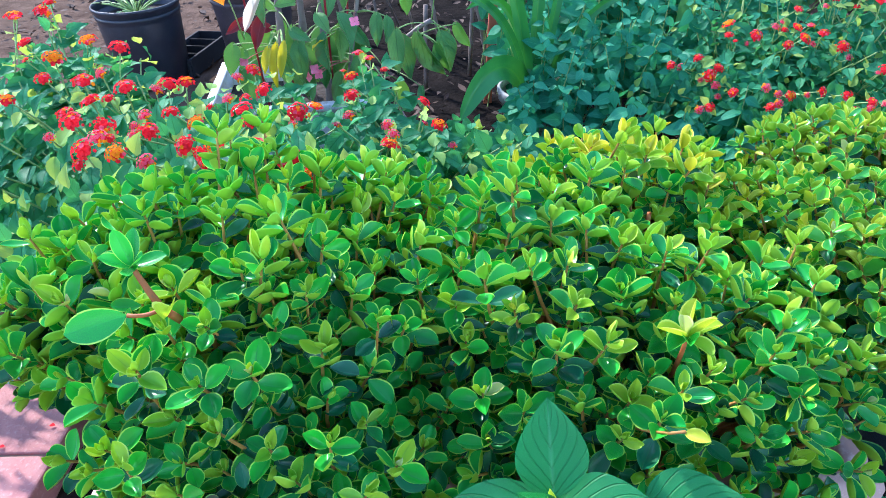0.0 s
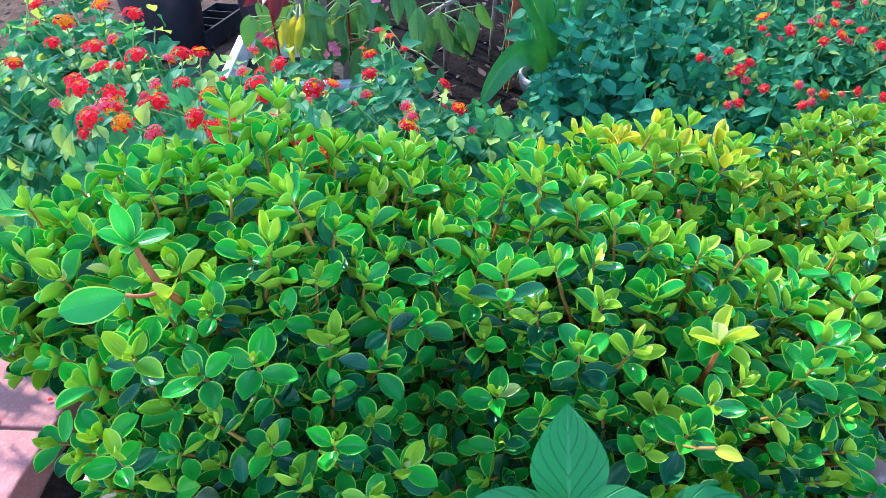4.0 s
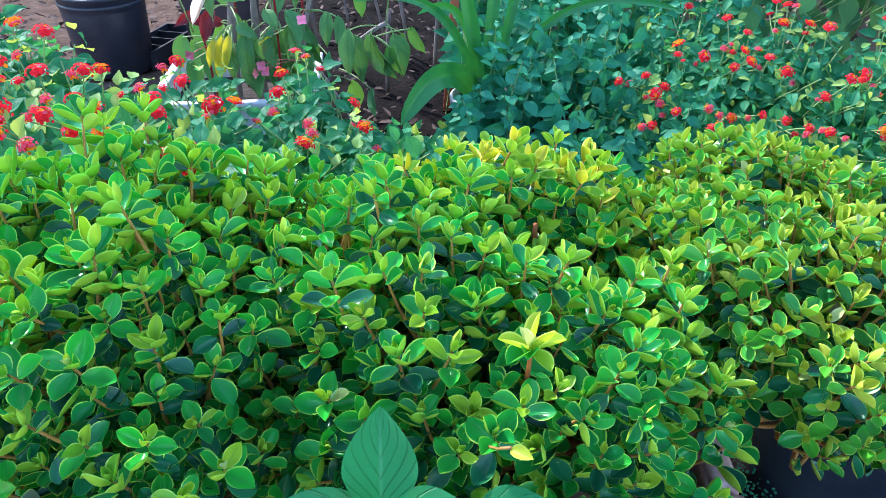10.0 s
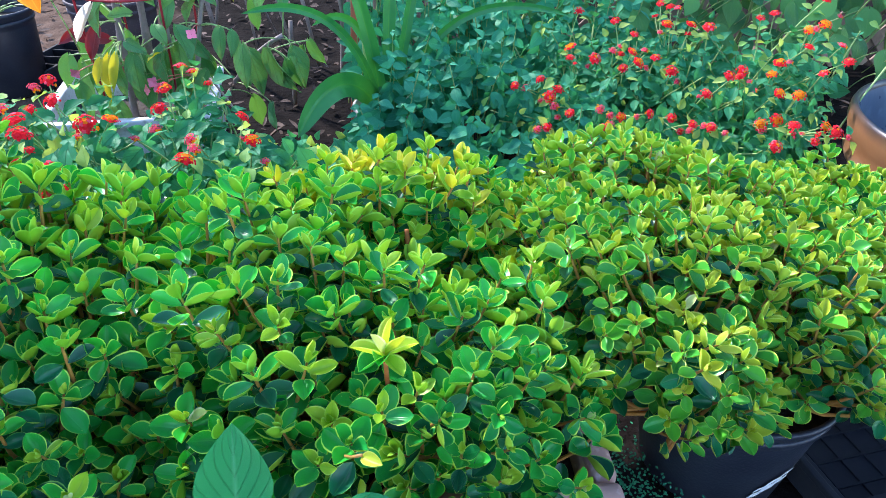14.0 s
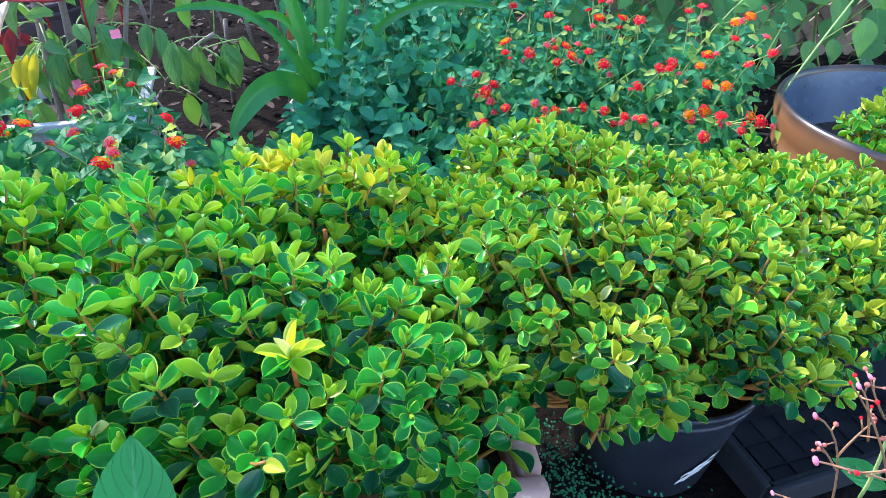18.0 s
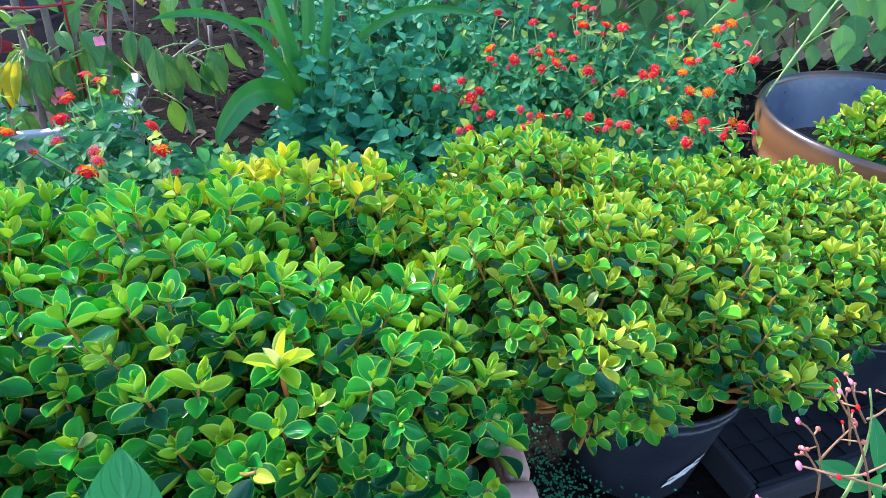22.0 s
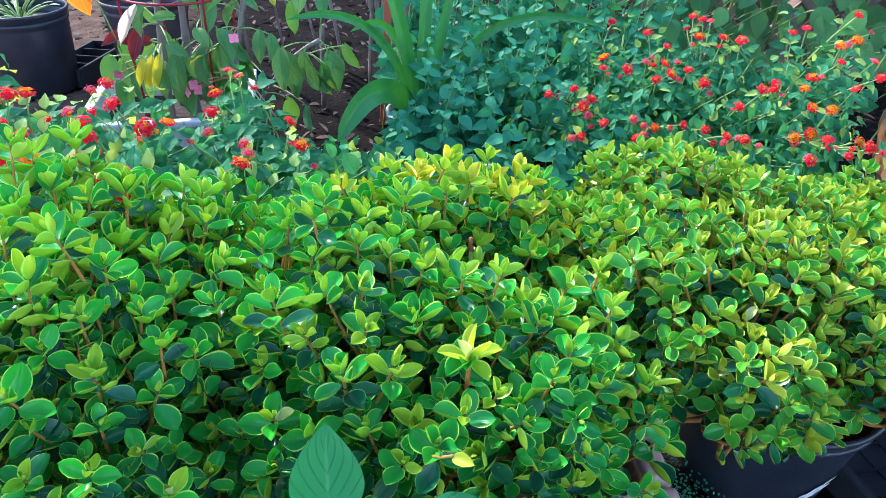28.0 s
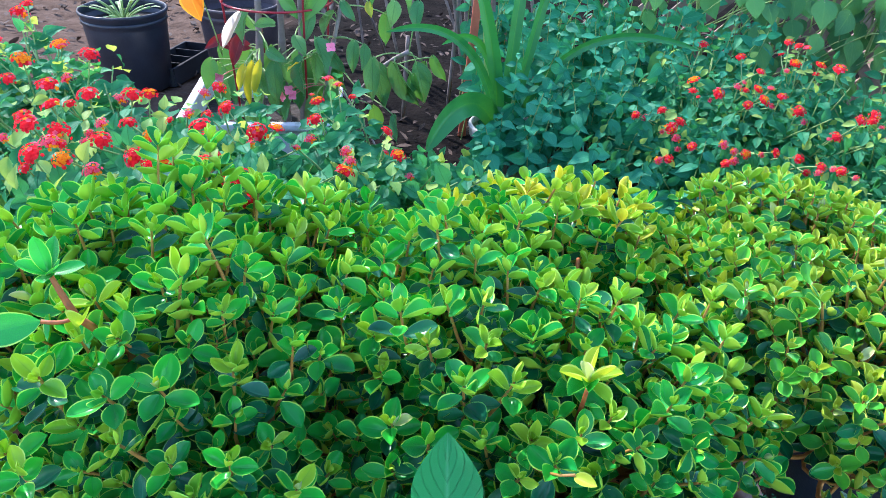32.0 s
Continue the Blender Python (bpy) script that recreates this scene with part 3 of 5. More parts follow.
def ceramic_pot(x, y, r, h):
    root = thing("ceramic_pot", "wide glazed brown ceramic pot with a blue inside", "plant pot", (x, y, 0))
    prof = [(0.001, 0.006), (r * 0.66, 0.004), (r * 0.70, 0.012), (r * 0.81, h * 0.25), (r * 0.88, h * 0.48), (r * 0.90, h * 0.56), (r * 0.91, h * 0.60), (r * 0.945, h * 0.625), (r * 0.965, h * 0.67), (r * 0.955, h * 0.72), (r * 0.975, h * 0.80), (r * 1.0, h * 0.90), (r * 1.0, h * 0.965), (r * 0.988, h * 0.995), (r * 0.97, h), (r * 0.955, h * 0.985), (r * 0.95, h * 0.955)]
    m, nt, bs = mat("brown_glaze")
    tc = nt.nodes.new("ShaderNodeTexCoord")
    sep = nt.nodes.new("ShaderNodeSeparateXYZ")
    nt.links.new(tc.outputs["Object"], sep.inputs[0])
    n = noise_of(nt, 9, 4)
    hh = calc(nt, "ADD", calc(nt, "DIVIDE", sep.outputs[2], h), calc(nt, "MULTIPLY", calc(nt, "SUBTRACT", n, 0.5), 0.12))
    col = mixc(nt, ramp(nt, noise_of(nt, 30, 4), 0.3, 0.7), (0.36, 0.27, 0.20), (0.46, 0.36, 0.28))
    col = mixc(nt, ramp(nt, hh, 0.58, 0.72), col, (0.26, 0.12, 0.055))
    col = mixc(nt, ramp(nt, hh, 0.90, 1.0), col, (0.015, 0.017, 0.024))
    nt.links.new(col, bs.inputs["Base Color"])
    bs.inputs["Roughness"].default_value = 0.28
    bump(nt, bs, noise_of(nt, 40, 3), 0.15, 0.003)
    one("body", lathe(prof, 96), m, root)
    ins = [(r * 0.95, h * 0.955), (r * 0.93, h * 0.88), (r * 0.86, h * 0.6), (r * 0.8, h * 0.52)]
    one("inner_wall", lathe(ins, 96), plain_mat("blue_glaze", (0.045, 0.065, 0.11), (0.10, 0.14, 0.21), 6, 0.3, c=(0.13, 0.17, 0.24), fine=5), root, label="dark blue glazed inside")
    one("soil", lathe([(0.001, h * 0.58), (r * 0.5, h * 0.585), (r * 0.86, h * 0.57)], 60), M_SOIL, root)
    return root


ceramic_pot(1.27, 1.06, 0.29, 0.28)
shrub("succulent_shrub", "pale green succulent tuft growing in the ceramic pot", [((1.24, 0.98, 0.235), (0.17, 0.15, 0.125))], [(1.22, 1.0, 0.2)], 230, 9, lambda p: p.y < 1.0, sunny=True, size=0.025, yellow=0.8, zmin=0.17, group="potted shrubs")


def planter_box():
    root = thing("planter_box", "long pinkish planter box filled with dark soil", "planter", (0, 0, 0))
    x0, x1, y0, y1, h, w = -0.46, 0.308, 0.40, 0.64, 0.185, 0.02
    one("side", box_piece(x0, x1, y0, y0 + w, 0.0, h, 0.007), M_PLANTER, root)
    one("side", box_piece(x0, x1, y1 - w, y1, 0.0, h, 0.007), M_PLANTER, root)
    one("end", box_piece(x1 - w, x1 - 0.001, y0 + w, y1 - w, 0.002, h - 0.002, 0.006), M_PLANTER, root)
    one("end", box_piece(x0 + 0.001, x0 + w, y0 + w, y1 - w, 0.002, h - 0.002, 0.006), M_PLANTER, root)
    one("rim", box_piece(x0 - 0.012, x1 + 0.012, y0 - 0.012, y0 + w * 0.8, h - 0.03, h + 0.012, 0.008), M_PLANTER, root)
    one("rim", box_piece(x1 - w * 0.8, x1 + 0.012, y0 + w, y1 + 0.01, h - 0.03, h + 0.0115, 0.008), M_PLANTER, root)
    one("soil", box_piece(x0 + w, x1 - w, y0 + w, y1 - w, 0.01, h - 0.03, 0.004), M_SOIL, root)


planter_box()


# ---- brick paving ----
def paving():
    rg = random.Random(8)
    root = new("pavement")
    tagged(root, "pinkish red concrete pavers with thin joints", "pavement", kind="structure")
    meshes = []
    for k in range(4):
        s = Sheet()
        s.add(box_piece(-0.099, 0.099, -0.099, 0.099, -0.05, 0.0, 0.003))
        meshes.append(s.mesh("paver", [M_BRICK], False))
    for i in range(7):
        for j in range(6):
            ob = child("paver", meshes[rg.randrange(4)], root, pose(-0.74 - i * 0.204, -0.35 + j * 0.204, 0.05 + rg.uniform(-0.001, 0.001), 0, 0, rg.gauss(0, 0.2)))
    s = Sheet()
    s.add(box_piece(-2.1, -0.645, -0.45, 0.77, -0.01, 0.044, 0))
    child("joint_sand", s.mesh("joint_sand", [M_DIRT], False), root)


paving()


# ---- lantana bushes ----
def flower_head(rg, ring, rosy=0.12):
    """A domed head of small five-lobed florets, orange in the middle and red outside."""
    s = Sheet()
    for k in range(30):
        q = math.sqrt((k + 0.5) / 30) * rg.uniform(0.88, 1.12)
        a = k * 2.39996
        c = Vector((math.cos(a) * q * 0.5, math.sin(a) * q * 0.5, 0.20 * (1 - q * q) + rg.uniform(-0.05, 0.06)))
        out = Vector((c.x, c.y, 0.35 + c.z)).normalized()
        x = out.orthogonal().normalized()
        y = out.cross(x)
        r = rg.uniform(0.085, 0.13)
        vs, fs = [tuple(c - out * 0.02)], []
        turn = rg.uniform(0, 6)
        for i in range(10):
            b = turn + 2 * math.pi * i / 10
            rr = r * (1.0 if i % 2 else 0.74)
            vs.append(tuple(c + (x * math.cos(b) + y * math.sin(b)) * rr + out * 0.02))
        fs = [(0, i, i % 10 + 1) for i in range(1, 11)]
        s.add((np.array(vs), fs, np.zeros((11, 2)) + 0.3), None, 1 if q < ring or rg.random() < 0.1 else 3 if rg.random() < rosy else 0)
    s.add(tube([(0, 0, -0.45), (0, 0, -0.1), (0, 0, 0.02)], [0.05, 0.08, 0.14], 6), None, 2)
    s.add(lathe([(0.0001, 0.13), (0.15, 0.08), (0.28, -0.02), (0.3, -0.1)], 10), None, 0)
    return s.mesh("flower_head", [M_RED, M_ORANGE, M_LSTEM, M_ROSE])


RH = random.Random(21)
HEADS = [flower_head(RH, 0.0), flower_head(RH, 0.3), flower_head(RH, 0.6), flower_head(RH, 0.85), flower_head(RH, 0.0, 1.0)]
LANT = [leaf(1.0, RH.uniform(0.55, 0.66), 0.40, RH.uniform(0.1, 0.35), RH.uniform(0.05, 0.35), 0, nu=12, nv=3, base=0.05, wave=0.055, teeth=0.09) for _ in range(5)]
LANT_ME = []
for lp in LANT:
    ls = Sheet()
    ls.add(lp)
    LANT_ME.append(ls.mesh("leaf", [M_LANT]))


def lantana(label, heads, base, extra, seed, own, size=0.05, lean=0.3, head=0.0265, density=1.0):
    """A loose bush: curved stems with opposite toothed leaves, flower heads at their tips."""
    rg = random.Random(seed)
    root = thing("lantana_bush", label, "flowering bush", (0, 0, 0), "lantana bushes")
    foliage, stems, singles = Sheet(), Sheet(), 0
    tips = [(Vector(h), k) for k, row in enumerate(heads) for h in row] + [(Vector(e), -1) for e in extra]
    for p, hue in tips:
        flower = hue >= 0
        b = min(base, key=lambda q: (Vector(q) - p).length + rg.uniform(0, 0.15))
        b = Vector(b) + Vector((rg.uniform(-0.07, 0.07), rg.uniform(-0.07, 0.07), 0))
        mid = b.lerp(p, 0.5) + Vector((rg.gauss(0, 0.03), rg.gauss(0, 0.03), 0.06))
        path = bez(b, mid, p, 8)
        k = 9 if flower else 8
        wood = tube(path[:k], [0.0030 - 0.00024 * i for i in range(k)], 5, False)
        if flower:
            stem = one("stem", wood, M_LSTEM, root)
        else:
            stems.add(wood)
        n = int(rg.randint(6, 8) * density)
        for a in range(n):
            t = 1 - (0.02 + 0.85 * (a + 0.4) / n * (1.0 if flower else 0.9))
            q = b * (1 - t) ** 2 + mid * 2 * t * (1 - t) + p * t * t
            tang = (mid.lerp(p, t) - b.lerp(mid, t)).normalized()
            sv = tang.cross(Vector((math.cos(a * 1.57 + seed), math.sin(a * 1.57 + seed), 0.2))).normalized()
            for sg in (-1, 1):
                if rg.random() < 0.1:
                    continue
                way = sv * sg + tang * 0.25 + Vector((0, -0.12, -0.08)) + rand_dir(rg, 0.25)
                L = size * (0.45 + 0.65 * min(1, (a + 0.5) / 3)) * rg.uniform(0.75, 1.2)
                m = aim(q + way.normalized() * 0.006, way, Vector((0, -0.5, 1)) + rand_dir(rg, 0.25), rg.gauss(0, 0.2), L)
                i = rg.randrange(len(LANT))
                if singles < 260 and flower and a and own(q):
                    child("leaf", LANT_ME[i], stem, m)
                    singles += 1
                else:
                    foliage.add(LANT[i], m, 1 if a == 0 and rg.random() < 0.4 else 0)
        if flower:
            up = (p - mid).normalized() * 0.5 + Vector((0, -0.3, 0.7)) + rand_dir(rg, 0.25)
            k = rg.choice(((0, 0, 1), (2, 3), (4,))[hue])
            hm = aim(p, up.orthogonal(), up, 0, head * rg.choice((0.85, 0.95, 1.05, 1.15)) * (0.72 if hue == 2 else 1.0))
            child("flower_head", HEADS[k], stem, hm)
            if rg.random() < 0.6:
                q = p + Vector((rg.uniform(-0.035, 0.035), rg.uniform(-0.03, 0.02), rg.uniform(-0.03, 0.005)))
                stems.add(tube(bez(mid.lerp(p, 0.5), mid.lerp(q, 0.8), q - up.normalized() * 0.006, 4), 0.0012, 4, False))
                child("flower_head", HEADS[rg.choice((0, 4, 4))], stem, aim(q, up.orthogonal(), up + rand_dir(rg, 0.3), 0, head * rg.uniform(0.4, 0.75)))
    child("branchwork", stems.mesh("branchwork", [M_LSTEM]), root, label="thin green stems", kind="stuff")
    child("foliage", foliage.mesh("foliage", [M_LANT, M_LTIP]), root, kind="stuff")
    return root


LEFT_RED = [(-0.815, 1.2, 0.459), (-0.795, 1.2, 0.472), (-0.789, 1.078, 0.44), (-0.695, 0.94, 0.43), (-0.628, 1.062, 0.433), (-0.562, 0.908, 0.425), (-0.588, 0.854, 0.428), (-0.599, 0.806, 0.432), (-0.632, 0.931, 0.428), (-0.503, 0.921, 0.423), (-0.463, 0.735, 0.435), (-0.462, 0.808, 0.427), (-0.506, 0.661, 0.449), (-0.523, 0.75, 0.435), (-0.4, 0.681, 0.441), (-0.331, 0.715, 0.419), (-0.362, 0.812, 0.409), (-0.407, 1.017, 0.405), (-0.383, 0.85, 0.411), (-0.258, 1.021, 0.356), (-0.319, 0.9, 0.383), (-0.29, 0.718, 0.403), (-0.295, 0.668, 0.418), (-0.259, 0.656, 0.409), (-0.576, 0.774, 0.434), (-0.377, 0.947, 0.399), (-0.143, 1.073, 0.319)]
LEFT_ORANGE = [(-0.858, 1.184, 0.455), (-0.718, 1.023, 0.433), (-0.704, 0.857, 0.432), (-0.692, 1.091, 0.438), (-0.481, 0.927, 0.423), (-0.418, 0.771, 0.429), (-0.466, 0.652, 0.449), (-0.367, 0.681, 0.44), (-0.301, 0.942, 0.373), (-0.267, 1.094, 0.36), (-0.118, 0.999, 0.31), (-0.186, 0.871, 0.341)]
LEFT_ROSE = [(-0.62, 0.963, 0.427), (-0.513, 0.712, 0.44), (-0.408, 0.877, 0.416), (-0.493, 0.799, 0.429), (-0.196, 0.944, 0.338), (-0.184, 0.915, 0.336), (-0.263, 1.192, 0.366), (-0.244, 1.184, 0.359)]
RIGHT_RED = [(0.501, 1.435, 0.296), (0.376, 1.401, 0.246), (0.431, 1.4, 0.261), (0.462, 1.359, 0.252), (0.442, 1.347, 0.241), (0.473, 1.287, 0.227), (0.423, 1.266, 0.206), (0.55, 1.415, 0.3), (0.6, 1.369, 0.293), (0.792, 1.416, 0.366), (0.732, 1.499, 0.388), (0.612, 1.501, 0.357), (0.669, 1.374, 0.314), (0.689, 1.326, 0.301), (0.619, 1.228, 0.248), (0.525, 1.225, 0.221), (0.653, 1.201, 0.25), (0.683, 1.168, 0.25)]
RIGHT_RED += [(0.71, 1.146, 0.253), (0.732, 1.239, 0.284), (0.788, 1.271, 0.309), (0.814, 1.275, 0.318), (0.804, 1.261, 0.311), (0.895, 1.403, 0.388), (0.924, 1.405, 0.397), (0.949, 1.29, 0.36), (0.995, 1.22, 0.352), (0.942, 1.209, 0.334), (0.886, 1.041, 0.286), (0.827, 1.069, 0.273), (0.837, 1.091, 0.279), (0.786, 1.047, 0.258), (0.715, 1.515, 0.391), (0.542, 1.554, 0.366), (0.643, 1.451, 0.341), (1.031, 1.406, 0.426)]
RIGHT_ORANGE = [(0.506, 1.464, 0.311), (0.633, 1.373, 0.304), (0.628, 1.406, 0.317), (0.714, 1.455, 0.362), (0.76, 1.436, 0.366), (0.566, 1.24, 0.237), (0.968, 1.335, 0.381), (1.001, 1.339, 0.392), (0.885, 1.269, 0.335), (0.86, 1.245, 0.321), (0.851, 1.187, 0.303), (0.88, 1.168, 0.306), (0.879, 1.063, 0.287), (0.818, 1.118, 0.278), (0.789, 1.118, 0.27), (0.57, 1.145, 0.213)]
RIGHT_ROSE = [(0.447, 1.317, 0.231), (0.591, 1.422, 0.314), (0.532, 1.276, 0.24), (0.547, 1.252, 0.236), (0.7, 1.156, 0.252), (1.005, 1.27, 0.369)]


def cloud(seed, n, x, y, top, low=0.5):
    rg = random.Random(seed)
    out = []
    for _ in range(n):
        a, b = rg.uniform(*x), rg.uniform(*y)
        out.append((a, b, top(a, b) * rg.uniform(low, 1.0)))
    return out


def round_heads(seed, rows, each, spread, low, high):
    """Leafy tips scattered round and below the flowering ones."""
    rg = random.Random(seed)
    return [(h[0] + rg.gauss(0, spread), h[1] + rg.gauss(0.01, spread), max(0.06, h[2] - rg.uniform(low, high))) for row in rows for h in row for _ in range(each)]


LEFT, RIGHT = (LEFT_RED, LEFT_ORANGE, LEFT_ROSE), (RIGHT_RED, RIGHT_ORANGE, RIGHT_ROSE)
lantana("lantana bush with red and orange flower heads beside the paving", LEFT, [(-0.55, 0.95, 0.0), (-0.7, 1.05, 0.0), (-0.38, 0.98, 0.0), (-0.2, 1.05, 0.0)],
        round_heads(35, LEFT, 4, 0.045, 0.012, 0.07) + cloud(31, 130, (-1.0, 0.0), (0.64, 1.25), lambda x, y: max(0.12, 0.60 - 0.12 * x - 0.40 * y), 0.6) + cloud(37, 90, (-0.98, -0.62), (0.85, 1.3), lambda x, y: 0.56 - 0.12 * y, 0.7) + cloud(38, 60, (-0.78, -0.44), (0.56, 0.85), lambda x, y: 0.39, 0.6) + cloud(33, 60, (-0.2, 0.08), (1.0, 1.3), lambda x, y: 0.27 - 0.27 * (y - 1.05), 0.65), 41, lambda q: q.y < 1.0, size=0.050, head=0.028)
lantana("lantana bush with red and orange flower heads before the fence", RIGHT, [(0.7, 1.45, 0.0), (0.9, 1.4, 0.0), (0.55, 1.5, 0.0), (1.0, 1.5, 0.0)],
        [q for q in round_heads(36, RIGHT, 4, 0.05, 0.012, 0.09) + cloud(32, 90, (0.4, 1.12), (1.0, 1.75), lambda x, y: max(0.1, -0.2 + 0.16 * x + 0.27 * y)) if (q[0] - 1.27) ** 2 + (q[1] - 1.06) ** 2 > 0.105], 42, lambda q: q.y < 1.5, size=0.041, head=0.0245)


# ---- the vine-like bush with ovate leaves ----
VINE = [leaf(1.0, RH.uniform(0.5, 0.6), 0.38, RH.uniform(0.05, 0.3), RH.uniform(0.1, 0.4), 0, nu=7, nv=2, base=0.04, tip=1.1, wave=0.02) for _ in range(5)]
VINE_ME = []
for lp in VINE:
    ls = Sheet()
    ls.add(lp)
    VINE_ME.append(ls.mesh("leaf", [M_VINE]))


def vine_bush():
    rg = random.Random(17)
    root = thing("leafy_bush", "dense blue-green bush of small pointed leaves", "bush")
    foliage, stems, singles = Sheet(), Sheet(), 0
    for k in range(270):
        x, y = rg.uniform(0.02, 0.80), rg.uniform(1.12, 2.0)
        top = min(0.55, 0.10 + 0.34 * (y - 1.0)) * rg.uniform(0.65, 1.15) + 0.03
        p = Vector((x, y, top))
        b = Vector((x + rg.gauss(0, 0.05), y + rg.uniform(0.0, 0.15), 0))
        mid = b.lerp(p, 0.6) + Vector((rg.gauss(0, 0.02), rg.gauss(0, 0.02), 0.03))
        stems.add(tube(bez(b, mid, p, 5), [0.002, 0.0019, 0.0017, 0.0015, 0.0013, 0.001], 4, False))
        n = rg.randint(5, 8)
        for a in range(n):
            t = 1 - 0.75 * a / n
            q = b * (1 - t) ** 2 + mid * 2 * t * (1 - t) + p * t * t
            for sg in (-1, 1):
                an = a * 1.57 + k
                way = Vector((math.cos(an) * sg, math.sin(an) * sg * 0.6, -0.25)) + rand_dir(rg, 0.35)
                L = 0.043 * (0.5 + 0.6 * min(1, a / 2)) * rg.uniform(0.7, 1.2)
                m = aim(q, way, Vector((0, -0.8, 0.7)) + rand_dir(rg, 0.35), rg.gauss(0, 0.2), L)
                i = rg.randrange(len(VINE))
                if singles < 260 and y < 1.45 and a < 3:
                    child("leaf", VINE_ME[i], root, m)
                    singles += 1
                else:
                    foliage.add(VINE[i], m)
    child("branchwork", stems.mesh("branchwork", [M_LSTEM]), root, kind="stuff")
    child("foliage", foliage.mesh("foliage", [M_VINE]), root, kind="stuff")


vine_bush()


# ---- single leaves hung between two places ----
def hung(name, a, b, width, material, parent, face=(0, -1, 0.35), label="", shape=0.42, **kw):
    """A leaf from its base a to its tip b."""
    a, b = Vector(a), Vector(b)
    L = (b - a).length
    return one(name, leaf(1.0, width / L, shape, **kw), material, parent, aim(a, b - a, face, 0, L), label)


# ---- the broad-leaved plant in front of the planter ----
def broad_plant():
    root = thing("broad_leaf_plant", "young plant with large smooth matt green leaves before the planter", "plant")
    node = Vector((-0.024, 0.300, 0.302))
    one("stem", tube(bez((-0.02, 0.33, 0.0), (-0.01, 0.31, 0.15), node, 8), [0.005] * 4 + [0.004] * 5, 8), M_LSTEM, root)
    kw = dict(fold=0.18, droop=0.05, nu=14, nv=5, base=0.04, tip=0.9, wave=0.012)
    hung("leaf", node + Vector((0, 0.006, 0.01)), (-0.027, 0.348, 0.378), 0.055, M_BROAD, root, (0, -1, 0.75), **kw)
    kw["droop"] = 0.18
    hung("leaf", node, (-0.128, 0.275, 0.318), 0.058, M_BROAD, root, (0, -0.5, 1), **kw)
    hung("leaf", node, (0.056, 0.282, 0.325), 0.056, M_BROAD, root, (0, -0.5, 1), **kw)
    hung("leaf", node - Vector((0, 0, 0.02)), (0.005, 0.225, 0.300), 0.06, M_BROAD, root, (0, -0.2, 1), **kw)
    hung("leaf", (0.045, 0.30, 0.30), (0.112, 0.285, 0.335), 0.055, M_BROAD, root, (0, -0.6, 1), **kw)
    hung("leaf", node - Vector((0, 0, 0.03)), (-0.085, 0.235, 0.29), 0.05, M_BROAD, root, (0, -0.2, 1), **kw)
    one("stem", tube(bez(node - Vector((0, 0, 0.12)), (0.02, 0.3, 0.25), (0.045, 0.30, 0.30), 6), 0.003, 6), M_LSTEM, root)
    kw2 = dict(fold=0.6, droop=-0.1, nu=8, nv=3, base=0.06)
    hung("young_leaf", node, (-0.058, 0.292, 0.345), 0.022, M_BROAD, root, (0.5, -1, 0.4), **kw2)
    hung("young_leaf", node, (-0.012, 0.288, 0.335), 0.012, M_UNDER_A, root, (-0.5, -1, 0.4), **kw2)
    hung("young_leaf", node, (-0.03, 0.300, 0.338), 0.009, M_UNDER_A, root, (0, -1, 0.4), **kw2)


broad_plant()


